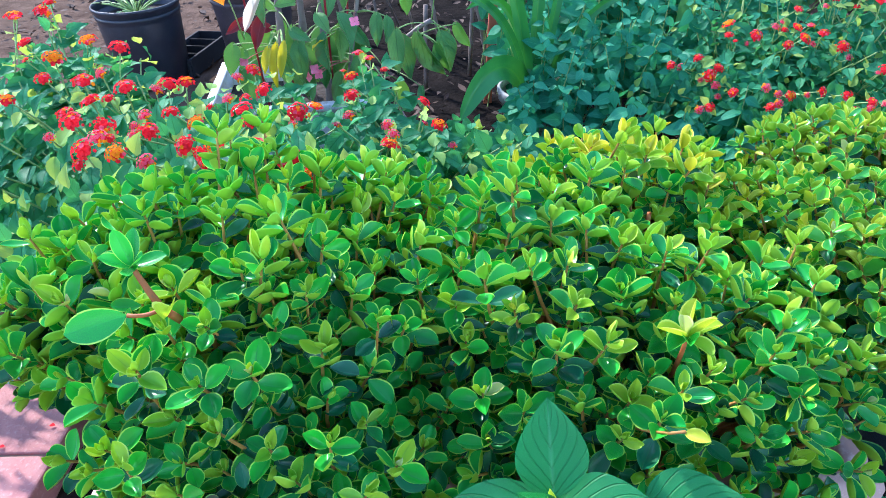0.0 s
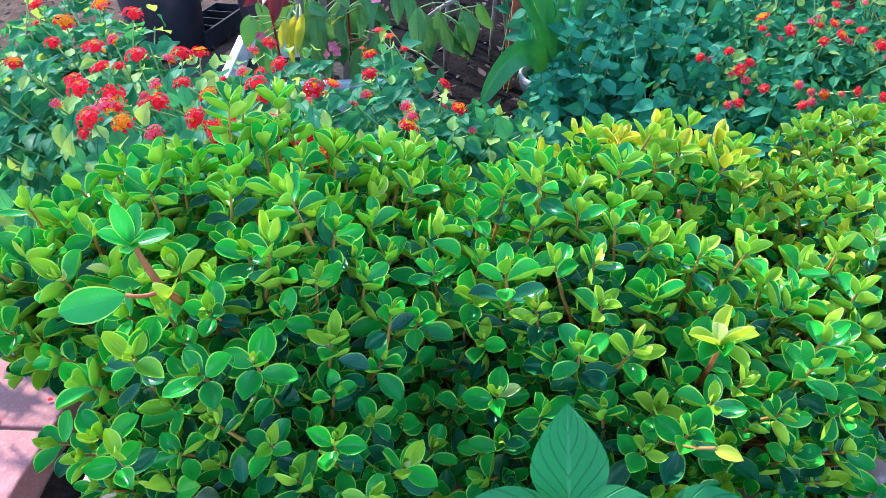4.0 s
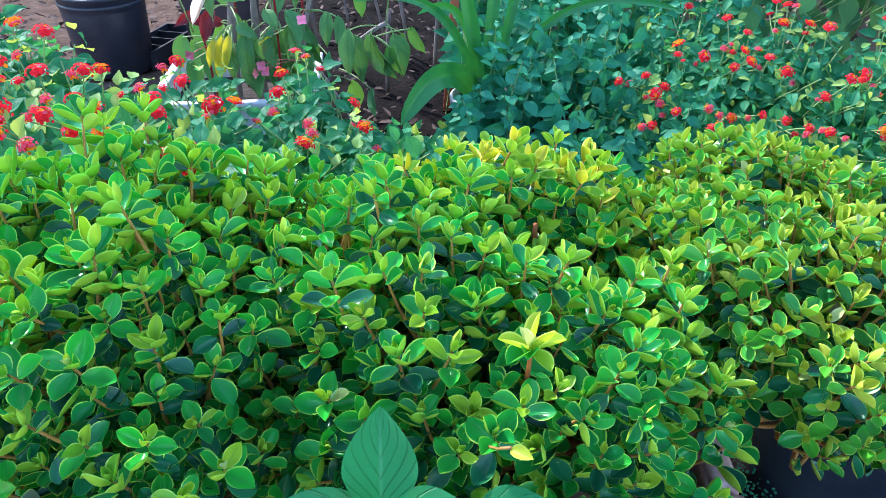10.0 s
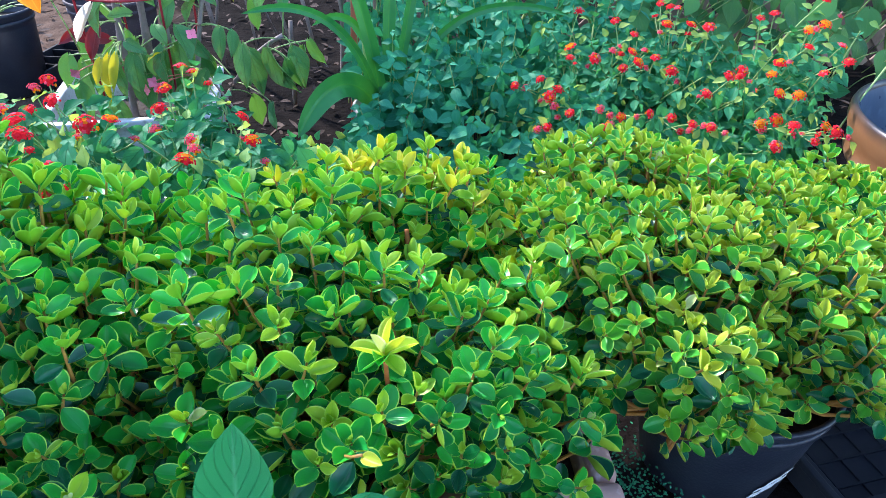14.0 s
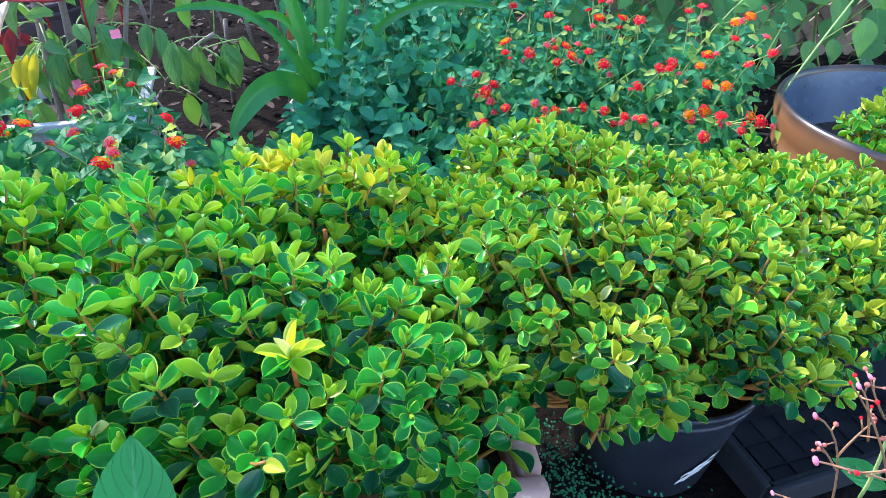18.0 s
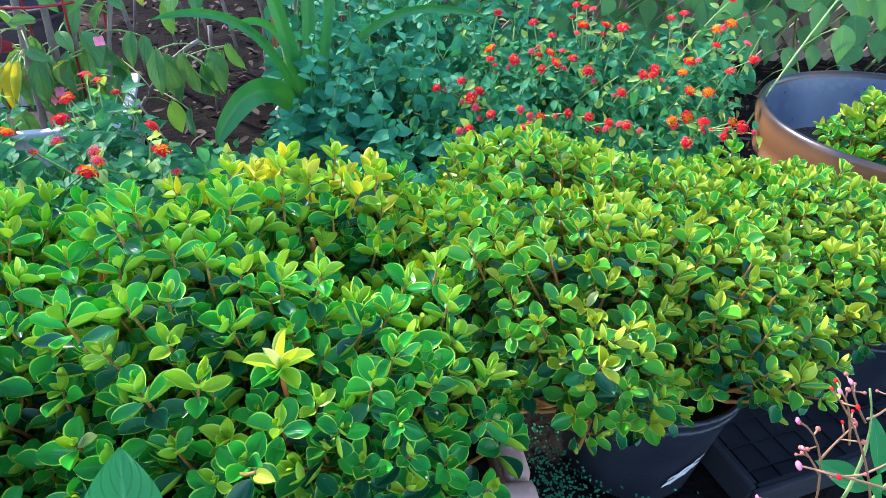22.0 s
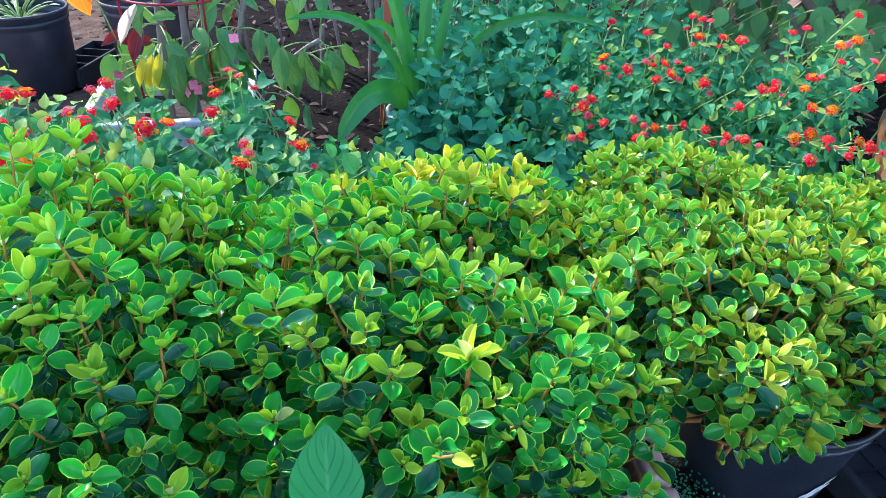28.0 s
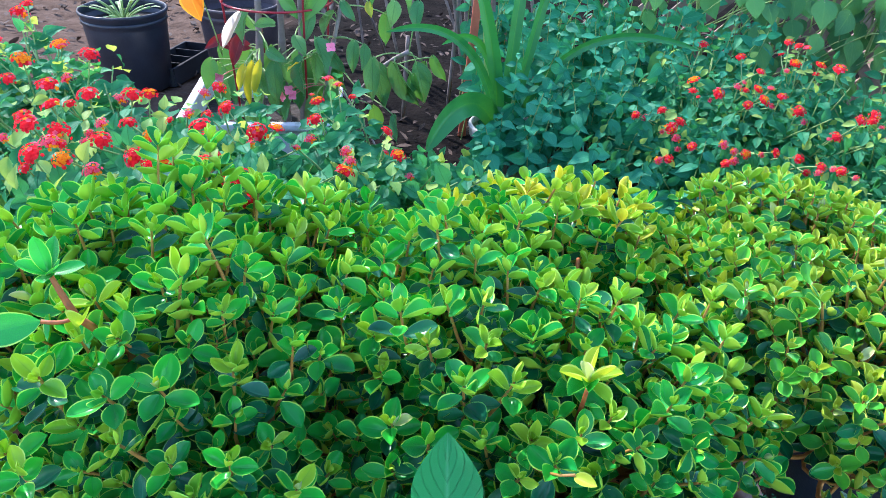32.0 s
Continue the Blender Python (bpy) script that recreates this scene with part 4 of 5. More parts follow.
# ---- jewel-like seed heads on wiry stalks, with their leaves ----
def seed_plant():
    rg = random.Random(77)
    root = thing("seed_head_plant", "wiry plant with tiny pink buds and red berries over broad leaves", "plant")
    one("stalk", tube(bez((0.47, 0.24, 0.0), (0.43, 0.2, 0.3), (0.442, 0.215, 0.405), 8), 0.0011, 6), M_LSTEM, root)
    one("stalk", tube(bez((0.442, 0.215, 0.405), (0.445, 0.215, 0.460), (0.419, 0.215, 0.508), 8), [0.0011] * 5 + [0.0006] * 4, 6), M_LSTEM, root)
    one("stalk", tube(bez((0.49, 0.22, 0.0), (0.42, 0.12, 0.3), (0.431, 0.174, 0.463), 8), 0.0011, 6), M_LSTEM, root)
    twigs = [((0.428, 0.215, 0.483), (0.448, 0.222, 0.475), (0.463, 0.229, 0.491)), ((0.415, 0.205, 0.398), (0.398, 0.202, 0.487), (0.368, 0.202, 0.505)),
             ((0.394, 0.202, 0.469), (0.397, 0.202, 0.482), (0.405, 0.202, 0.496)), ((0.398, 0.202, 0.457), (0.390, 0.202, 0.469), (0.379, 0.202, 0.482)),
             ((0.428, 0.188, 0.439), (0.401, 0.188, 0.501), (0.363, 0.188, 0.543)), ((0.431, 0.174, 0.467), (0.371, 0.163, 0.508), (0.334, 0.161, 0.526)),
             ((0.438, 0.215, 0.428), (0.464, 0.215, 0.434), (0.486, 0.215, 0.465)), ((0.461, 0.215, 0.439), (0.470, 0.215, 0.459), (0.481, 0.215, 0.480)),
             ((0.401, 0.188, 0.439), (0.360, 0.174, 0.471), (0.334, 0.174, 0.486)), ((0.408, 0.202, 0.480), (0.396, 0.202, 0.515), (0.385, 0.202, 0.524)),
             ((0.428, 0.215, 0.480), (0.412, 0.215, 0.501), (0.408, 0.218, 0.512))]
    bud = Sheet()
    bud.add(lathe([(0.0001, -0.5), (0.3, -0.42), (0.48, -0.15), (0.5, 0.1), (0.38, 0.38), (0.15, 0.52), (0.0001, 0.55)], 8))
    kinds = [bud.mesh("bud", [M_BERRY]), bud.mesh("berry", [M_RED]), bud.mesh("bud", [plain_mat("bud_magenta", (0.62, 0.10, 0.36), (0.935, 0.311, 0.343), 300, 0.4)])]
    M_TWIG = plain_mat("twig", (0.28, 0.13, 0.07), (0.36, 0.20, 0.10), 60, 0.6)
    for a, b, c in twigs:
        path = bez(a, b, c, 8)
        one("twig", tube(path, [0.00078 - 0.00004 * i for i in range(9)], 5), M_TWIG, root)
        for k, t in enumerate((1.0, 0.9, 0.8, 0.66)):
            p = path[round(t * 8)]
            off = Vector((rg.uniform(-1, 1), rg.uniform(-1, 1), rg.uniform(-0.2, 1))) * (0.0 if k == 0 else 0.008)
            size = rg.choice((0.0024, 0.0019, 0.0028, 0.0018))
            tip = p + off
            if k:
                one("twig", tube([p, tip], 0.0005, 4), M_TWIG, root)
            me = kinds[2 if (k == 0 and rg.random() < 0.4) else 1 if rg.random() < 0.25 else 0]
            child("berry" if me is kinds[1] else "bud", me, root, aim(tip, (1, 0, 0), (c[0] - a[0], 0.1, c[2] - a[2] + 0.01), 0, size) @ Matrix.Diagonal((1, 1, 1.5 if me is kinds[2] else 1.0, 1)))
    for a, b, w in (((0.49, 0.25, 0.36), (0.488, 0.27, 0.405), 0.026), ((0.49, 0.25, 0.36), (0.535, 0.27, 0.412), 0.028), ((0.49, 0.24, 0.35), (0.46, 0.225, 0.385), 0.034), ((0.49, 0.24, 0.35), (0.52, 0.205, 0.382), 0.040), ((0.49, 0.24, 0.35), (0.56, 0.24, 0.37), 0.040), ((0.49, 0.23, 0.36), (0.485, 0.195, 0.40), 0.034), ((0.48, 0.21, 0.43), (0.462, 0.222, 0.482), 0.014), ((0.49, 0.25, 0.34), (0.445, 0.26, 0.37), 0.034)):
        hung("leaf", Vector(a) + Vector((0.062, 0.03, -0.03)), Vector(b) + Vector((0.062, 0.03, -0.03)), w * 0.62, M_BROAD, root, (0, -0.8, 1), shape=0.5, fold=0.2, droop=0.15, nu=10, nv=3, wave=0.02)
    one("stem", tube(bez((0.545, 0.30, 0.0), (0.545, 0.29, 0.2), (0.552, 0.27, 0.33), 6), 0.0012, 6), M_LSTEM, root)


seed_plant()


# ---- black growing tray under the pots ----
def growing_tray():
    root = thing("growing_tray", "black plastic mesh growing tray lying on the soil", "tray")
    root.matrix_basis = pose(0.640, 0.462, 0.0, 0, 0, 10)
    W, D = 0.52, 0.42
    for k in range(14):
        one("bar", box_piece(0.01 + k * (W - 0.02) / 13 - 0.0015, 0.01 + k * (W - 0.02) / 13 + 0.0015, 0.004, D - 0.004, 0.007, 0.011, 0), M_TRAY, root, smooth=False)
    for k in range(11):
        one("bar", box_piece(0.004, W - 0.004, 0.01 + k * (D - 0.02) / 10 - 0.0015, 0.01 + k * (D - 0.02) / 10 + 0.0015, 0.0075, 0.0125, 0), M_TRAY, root, smooth=False)
    one("floor_panel", box_piece(0.002, W - 0.002, 0.002, D - 0.002, 0.0, 0.008, 0), M_TRAY, root, smooth=False)
    for a in ((0, W, -0.004, 0.004, 0.005, 0.06), (0, W, D - 0.004, D + 0.004, 0.005, 0.06), (-0.004, 0.004, 0.005, D - 0.005, 0.005, 0.0595), (W - 0.004, W + 0.004, 0.005, D - 0.005, 0.005, 0.0595)):
        one("side", box_piece(*a, 0.002), M_TRAY, root, smooth=False)
    for a in ((-0.012, W + 0.012, -0.014, -0.004, 0.05, 0.064), (-0.014, -0.004, -0.004, D, 0.05, 0.0635)):
        one("rim", box_piece(*a, 0.003), M_TRAY, root, smooth=False)


growing_tray()


def label_stripes():
    root = thing("pot_label", "two torn pale label strips stuck on the black pot", "label")
    cx, cy = 0.525, 0.588
    for a0, z0, h, tilt in ((-88, 0.060, 0.008, 0.05), (-90, 0.044, 0.013, 0.05)):
        vs, fs, uv = [], [], []
        for i in range(9):
            a = radians(a0 + i * 3.0)
            for j in (0, 1):
                z = z0 + tilt * i * 0.012 * 8 + j * h * (0.35 + 0.65 * math.sin(math.pi * (i + 0.5) / 9)) + 0.002 * math.sin(i * 2.3)
                r = 0.120 * (0.76 + 0.24 * z / 0.188) + 0.0024
                vs.append((cx + r * math.cos(a), cy + r * math.sin(a), z))
                uv.append((0.3, 0.3))
        for i in range(8):
            fs.append((2 * i, 2 * i + 2, 2 * i + 3, 2 * i + 1))
        one("strip", (np.array(vs), fs, np.array(uv)), M_LABEL, root)


label_stripes()


# ---- strap-leaved plant in a grey pot ----
def strap(root, pts, width, label="", up=(0, 0, 1)):
    """A long folded strap leaf along a curve through three control places."""
    n = 18
    path = bez(*pts, n)
    vs, fs, uv = [], [], []
    for i, p in enumerate(path):
        t = i / n
        d = (path[min(i + 1, n)] - path[max(i - 1, 0)]).normalized()
        side = d.cross(Vector((0.15, -1, 0.3))).normalized()
        nrm = side.cross(d)
        w = width * 0.41 * min(1.0, 0.75 + t) * (1 - t ** 5) ** 0.6 + 0.0006
        for j in range(-3, 4):
            s = j / 3
            vs.append(p + side * (w * s) + nrm * (-abs(s) * w * -0.55))
            uv.append((0.5 + s / 2, t))
    for i in range(n):
        for j in range(6):
            a = i * 7 + j
            fs.append((a, a + 1, a + 8, a + 7))
    return one("leaf", (np.array([tuple(v) for v in vs]), fs, np.array(uv)), M_STRAP, root, label=label)


def strap_plant():
    root = thing("strap_leaf_plant", "plant with long arching strap leaves in a grey pot", "plant")
    c = (0.085, 1.53, 0.12)
    strap(root, (c, (0.03, 1.45, 0.455), (-0.167, 1.30, 0.427)), 0.023)
    strap(root, ((0.07, 1.5, 0.17), (0.0, 1.36, 0.34), (-0.081, 1.25, 0.20)), 0.062)
    strap(root, (c, (0.075, 1.53, 0.32), (0.0, 1.52, 0.52)), 0.038)
    strap(root, ((0.1, 1.55, 0.12), (0.10, 1.57, 0.35), (0.13, 1.62, 0.62)), 0.034)
    strap(root, ((0.11, 1.55, 0.12), (0.15, 1.58, 0.35), (0.20, 1.6, 0.60)), 0.026)
    strap(root, ((0.12, 1.55, 0.12), (0.22, 1.60, 0.44), (0.49, 1.42, 0.388)), 0.022)
    strap(root, ((0.09, 1.58, 0.12), (0.06, 1.56, 0.42), (-0.06, 1.5, 0.35)), 0.022)
    one("flower_stalk", tube(bez((0.06, 1.58, 0.12), (0.05, 1.6, 0.3), (0.03, 1.6, 0.46), 6), 0.007, 8), M_LSTEM, root, label="pale green flower stalk")
    one("bulb", lathe([(0.001, 0.08), (0.04, 0.085), (0.045, 0.11), (0.03, 0.16), (0.02, 0.2), (0.001, 0.21)], 20), M_STRAP, root, Matrix.Translation((0.09, 1.545, 0)))
    pot = thing("flower_pot", "small weathered grey plant pot", "plant pot", (0.10, 1.55, 0))
    r, h = 0.082, 0.15
    one("body", lathe([(0.001, 0.004), (r * 0.7, 0.003), (r * 0.74, 0.01), (r * 0.94, h * 0.8), (r * 1.02, h * 0.81), (r * 1.06, h * 0.98), (r * 1.03, h), (r * 0.97, h), (r * 0.94, h * 0.9)], 40), M_GREYPOT, pot)
    one("soil", lathe([(0.001, h * 0.82), (r * 0.94, h * 0.81)], 30), M_SOIL, pot)


strap_plant()


# ---- begonia in a white trough, with a wire hoop ----
BEGONIA_GREEN = [((-0.437, 1.44, 0.335), (-0.393, 1.41, 0.322)), ((-0.425, 1.43, 0.311), (-0.42, 1.4, 0.231)), ((-0.365, 1.44, 0.324), (-0.369, 1.41, 0.248)), ((-0.339, 1.46, 0.325), (-0.332, 1.43, 0.268)), ((-0.315, 1.47, 0.354), (-0.276, 1.44, 0.288)), ((-0.335, 1.45, 0.363), (-0.302, 1.42, 0.298)), ((-0.257, 1.5, 0.346), (-0.26, 1.47, 0.284)), ((-0.237, 1.52, 0.334), (-0.237, 1.49, 0.286)), ((-0.219, 1.58, 0.272), (-0.19, 1.55, 0.175)), ((-0.172, 1.56, 0.28), (-0.115, 1.53, 0.181)), ((-0.121, 1.6, 0.27), (-0.093, 1.57, 0.186)), ((-0.227, 1.6, 0.226), (-0.23, 1.57, 0.183)), ((-0.384, 1.47, 0.36), (-0.356, 1.44, 0.329)), ((-0.435, 1.5, 0.377), (-0.473, 1.47, 0.383))]
BEGONIA_UPPER = [((-0.282, 1.5, 0.432), (-0.252, 1.47, 0.4)), ((-0.17, 1.55, 0.426), (-0.176, 1.52, 0.379)), ((-0.116, 1.55, 0.428), (-0.124, 1.52, 0.376)), ((-0.35, 1.5, 0.405), (-0.367, 1.47, 0.349)), ((-0.492, 1.5, 0.398), (-0.509, 1.47, 0.339)), ((-0.309, 1.55, 0.395), (-0.338, 1.52, 0.351)), ((-0.452, 1.4, 0.307), (-0.435, 1.37, 0.257))]
BEGONIA_YELLOW = [((-0.463, 1.4, 0.317), (-0.479, 1.37, 0.227)), ((-0.445, 1.39, 0.325), (-0.459, 1.36, 0.259)), ((-0.485, 1.41, 0.309), (-0.497, 1.38, 0.263)), ((-0.373, 1.43, 0.314), (-0.392, 1.4, 0.31)), ((-0.223, 1.5, 0.434), (-0.216, 1.47, 0.411))]
BEGONIA_RED = [((-0.552, 1.52, 0.339), (-0.598, 1.49, 0.317)), ((-0.51, 1.5, 0.349), (-0.534, 1.47, 0.284)), ((-0.512, 1.55, 0.309), (-0.572, 1.52, 0.321))]
PINK_AT = [(-0.453, 1.42, 0.282), (-0.446, 1.42, 0.274), (-0.545, 1.42, 0.278), (-0.394, 1.42, 0.256), (-0.408, 1.42, 0.24), (-0.386, 1.42, 0.244), (-0.297, 1.42, 0.355), (-0.458, 1.42, 0.273)]


def begonia():
    rg = random.Random(51)
    root = thing("begonia", "cane begonia with drooping leaves and pink flowers in a trough", "plant")
    canes = [((-0.50, 1.55, 0.05), (-0.49, 1.56, 0.35), (-0.47, 1.57, 0.62)), ((-0.44, 1.58, 0.05), (-0.45, 1.58, 0.35), (-0.42, 1.58, 0.62)), ((-0.40, 1.55, 0.05), (-0.39, 1.56, 0.3), (-0.38, 1.58, 0.62)), ((-0.36, 1.52, 0.05), (-0.33, 1.54, 0.3), (-0.25, 1.56, 0.56)), ((-0.35, 1.55, 0.05), (-0.25, 1.62, 0.25), (-0.14, 1.60, 0.30))]
    M_CANE = plain_mat("begonia_cane", (0.17, 0.14, 0.12), (0.30, 0.23, 0.22), 25, 0.6)
    mids = []
    for k, (a, b, c) in enumerate(canes):
        path = bez(a, b, c, 14)
        one("cane", tube(path, [(0.0075 if k < 3 else 0.005) * (1.25 if i % 4 == 2 else 1.0) for i in range(15)], 10), M_CANE, root)
        mids += path[5:]
    kw = dict(droop=0.14, nu=10, nv=3, wave=0.08, heart=0.10)
    lists = ((BEGONIA_GREEN, M_BEGO, 0.52), (BEGONIA_UPPER, M_BEGO, 0.52), (BEGONIA_YELLOW, M_YELLOW, 0.24), (BEGONIA_RED, M_REDLEAF, 0.42))
    for rows_, m, w in lists:
        for a, b in rows_:
            L = (Vector(b) - Vector(a)).length
            hung("leaf", a, b, max(0.02, L * w * rg.uniform(0.85, 1.15)), m, root, (rg.gauss(0, 0.6), -1, 0.6), shape=0.38, fold=rg.uniform(0.15, 0.8), **kw)
            near = min(mids, key=lambda q: (q - Vector(a)).length)
            one("leaf_stalk", tube(bez(near, (near + Vector(a)) / 2 + Vector((0, 0, 0.015)), a, 5), 0.0016, 5), M_LSTEM, root)
    # dry leaf, its colour whitened and translucency raised to stand for sunlight
    hung("leaf", (-0.504, 1.48, 0.40), (-0.545, 1.45, 0.33), 0.024, leaf_mat("pale_leaf", (0.72, 0.55, 0.46), (0.90, 0.84, 0.74), (0.9, 0.8, 0.7), (0.7, 0.3, 0.25), through_=0.6, glow=(1.0, 0.92, 0.8)), root, label="dry pale leaf shining in the sun", **{**kw, "fold": 1.3, "wave": 0.15})
    M_BEGO2 = leaf_mat("begonia_dark_leaf", (0.035, 0.23, 0.07), (0.15, 0.38, 0.08), (0.16, 0.16, 0.06), (0.1, 0.24, 0.08), rough=0.4, through_=0.25, edge=0.95, vein=5.0)
    for k in range(115):
        q = rg.choice(mids)
        high = 30 <= k < 70
        a = q + Vector((rg.gauss(0, 0.07), rg.uniform(-0.10, 0.06), rg.uniform(-0.04, 0.05)))
        if high:
            a = Vector((rg.uniform(-0.62, -0.08), rg.uniform(1.45, 1.75), rg.uniform(0.50, 0.72)))
            q = min(mids, key=lambda v: (v - a).length)
        if k >= 70:
            a = Vector((rg.uniform(-0.62, -0.33), rg.uniform(1.45, 1.68), rg.uniform(0.20, 0.30)))
            q = min(mids, key=lambda v: (v - a).length)
        d = Vector((rg.gauss(0, 0.35), rg.gauss(-0.15, 0.3), -1)).normalized() * rg.uniform(0.06, 0.10)
        hung("leaf", a, a + d, rg.uniform(0.028, 0.042), M_BEGO2 if k % 3 else M_BEGO, root, (rg.gauss(0, 0.7), -1, 0.5), shape=0.38, fold=rg.uniform(0.15, 0.9), **kw)
        one("leaf_stalk", tube(bez(q, (q + a) / 2 + Vector((0, 0, 0.015)), a, 5), 0.0016, 5), M_LSTEM, root)
    petal = Sheet()
    for k in range(4):
        petal.add(leaf(0.5, 0.42, 0.55, 0.3, 0.1, nu=4, nv=2, base=0.05, tip=0.7), Matrix.Rotation(k * 1.57, 4, "Z") @ Matrix.Rotation(0.35, 4, "X"))
    me = petal.mesh("flower", [M_PINK])
    for p in PINK_AT:
        near = min(mids, key=lambda q: (q - Vector(p)).length)
        child("flower", me, root, aim(p, (rg.gauss(0, 1), 0.2, rg.gauss(0, 1)), (rg.gauss(0, 0.4), -1, 0.5), 0, 0.026))
        one("flower_stalk", tube(bez(near, (near + Vector(p)) / 2 + Vector((0, -0.01, 0.02)), p, 5), 0.0011, 5), M_BERRY, root)


begonia()


def trough():
    root = thing("trough", "white plastic rectangular planting trough with a rim", "planter")
    root.matrix_basis = pose(-0.495, 1.585, 0, 0, 0, 7)
    W, D, h = 0.345, 0.31, 0.165
    w = 0.006
    for a in ((-W / 2, W / 2, -D / 2, -D / 2 + w), (-W / 2, W / 2, D / 2 - w, D / 2)):
        one("side", box_piece(*a, 0.003, h, 0.002), M_WHITE, root)
    for a in ((-W / 2 + 0.0005, -W / 2 + w, -D / 2 + w, D / 2 - w), (W / 2 - w, W / 2 - 0.0005, -D / 2 + w, D / 2 - w)):
        one("side", box_piece(*a, 0.004, h - 0.0005, 0.002), M_WHITE, root)
    e = 0.016
    for a in ((-W / 2 - e, W / 2 + e, -D / 2 - e, -D / 2 + w), (-W / 2 - e, W / 2 + e, D / 2 - w, D / 2 + e)):
        one("rim", box_piece(*a, h - 0.012, h + 0.006, 0.004), M_WHITE, root)
    for a in ((-W / 2 - e, -W / 2 + w, -D / 2 + w, D / 2 - w), (W / 2 - w, W / 2 + e, -D / 2 + w, D / 2 - w)):
        one("rim", box_piece(*a, h - 0.0115, h + 0.0055, 0.004), M_WHITE, root)
    one("soil", box_piece(-W / 2 + w, W / 2 - w, -D / 2 + w, D / 2 - w, 0.01, h - 0.05, 0.003), M_SOIL, root)


trough()


def wire_cage():
    root = thing("wire_cage", "red wire plant support cage round the begonia", "plant support")
    cx, cy = -0.44, 1.57
    for z, r in ((0.415, 0.125), (0.60, 0.14)):
        pts = [(cx + r * math.cos(a), cy + r * math.sin(a), z) for a in (2 * math.pi * k / 40 for k in range(41))]
        one("hoop", tube(pts, 0.0026, 8), M_WIRE, root)
    for a in (-2.6, -0.9, 0.6, 2.2):
        one("leg", tube([(cx + 0.105 * math.cos(a), cy + 0.105 * math.sin(a), 0.0), (cx + 0.125 * math.cos(a), cy + 0.125 * math.sin(a), 0.415), (cx + 0.14 * math.cos(a), cy + 0.14 * math.sin(a), 0.62)], 0.0026, 8), M_WIRE, root)


wire_cage()


# ---- rear pots ----
def rear_pots():
    rg = random.Random(61)
    nursery_pot("large dark purplish nursery pot beside the begonia", -0.715, 2.16, 0.125, 0.26, 0.8, material=M_PURPLE)
    tray = thing("seed_tray", "black plastic seed tray leaning behind the pot", "tray")
    tray.matrix_basis = pose(-0.90, 2.22, 0.0, 0, 0, 80)
    for a in ((-0.14, 0.14, -0.004, 0.004, 0.0, 0.06), (-0.14, 0.14, 0.11, 0.118, 0.0, 0.06), (-0.145, -0.14, 0.0, 0.115, 0.0, 0.0595), (0.14, 0.145, 0.0, 0.115, 0.0, 0.0595), (-0.14, 0.14, 0.004, 0.11, 0.001, 0.005)):
        one("side", box_piece(*a, 0.001), M_TRAY, tray, smooth=False)
    for k in range(3):
        one("divider", box_piece(-0.07 + k * 0.07 - 0.002, -0.07 + k * 0.07 + 0.002, 0.004, 0.11, 0.005, 0.055, 0), M_TRAY, tray, smooth=False)
    plant = thing("potted_plant", "small grey-green plant growing in the rear black pot", "plant")
    c = Vector((-1.05, 2.08, 0.20))
    M_GREYLEAF = leaf_mat("grey_leaf", (0.10, 0.20, 0.08), (0.2, 0.32, 0.14), (0.22, 0.33, 0.16), (0.25, 0.36, 0.2), rough=0.55)
    for k in range(26):
        a, e = rg.uniform(0, 6.28), rg.uniform(0.2, 1.1)
        t = c + Vector((math.cos(a) * math.cos(e), math.sin(a) * math.cos(e), math.sin(e))) * rg.uniform(0.06, 0.11)
        one("leaf_stalk", tube(bez(c, (c + t) / 2 + Vector((0, 0, 0.015)), t, 4), 0.003, 5), M_LSTEM, plant)
        hung("leaf", t, t + (t - c).normalized() * 0.04 + Vector((0, 0, -0.01)), 0.014, M_GREYLEAF, plant, (0, 0, 1), nu=5, nv=2)


rear_pots()


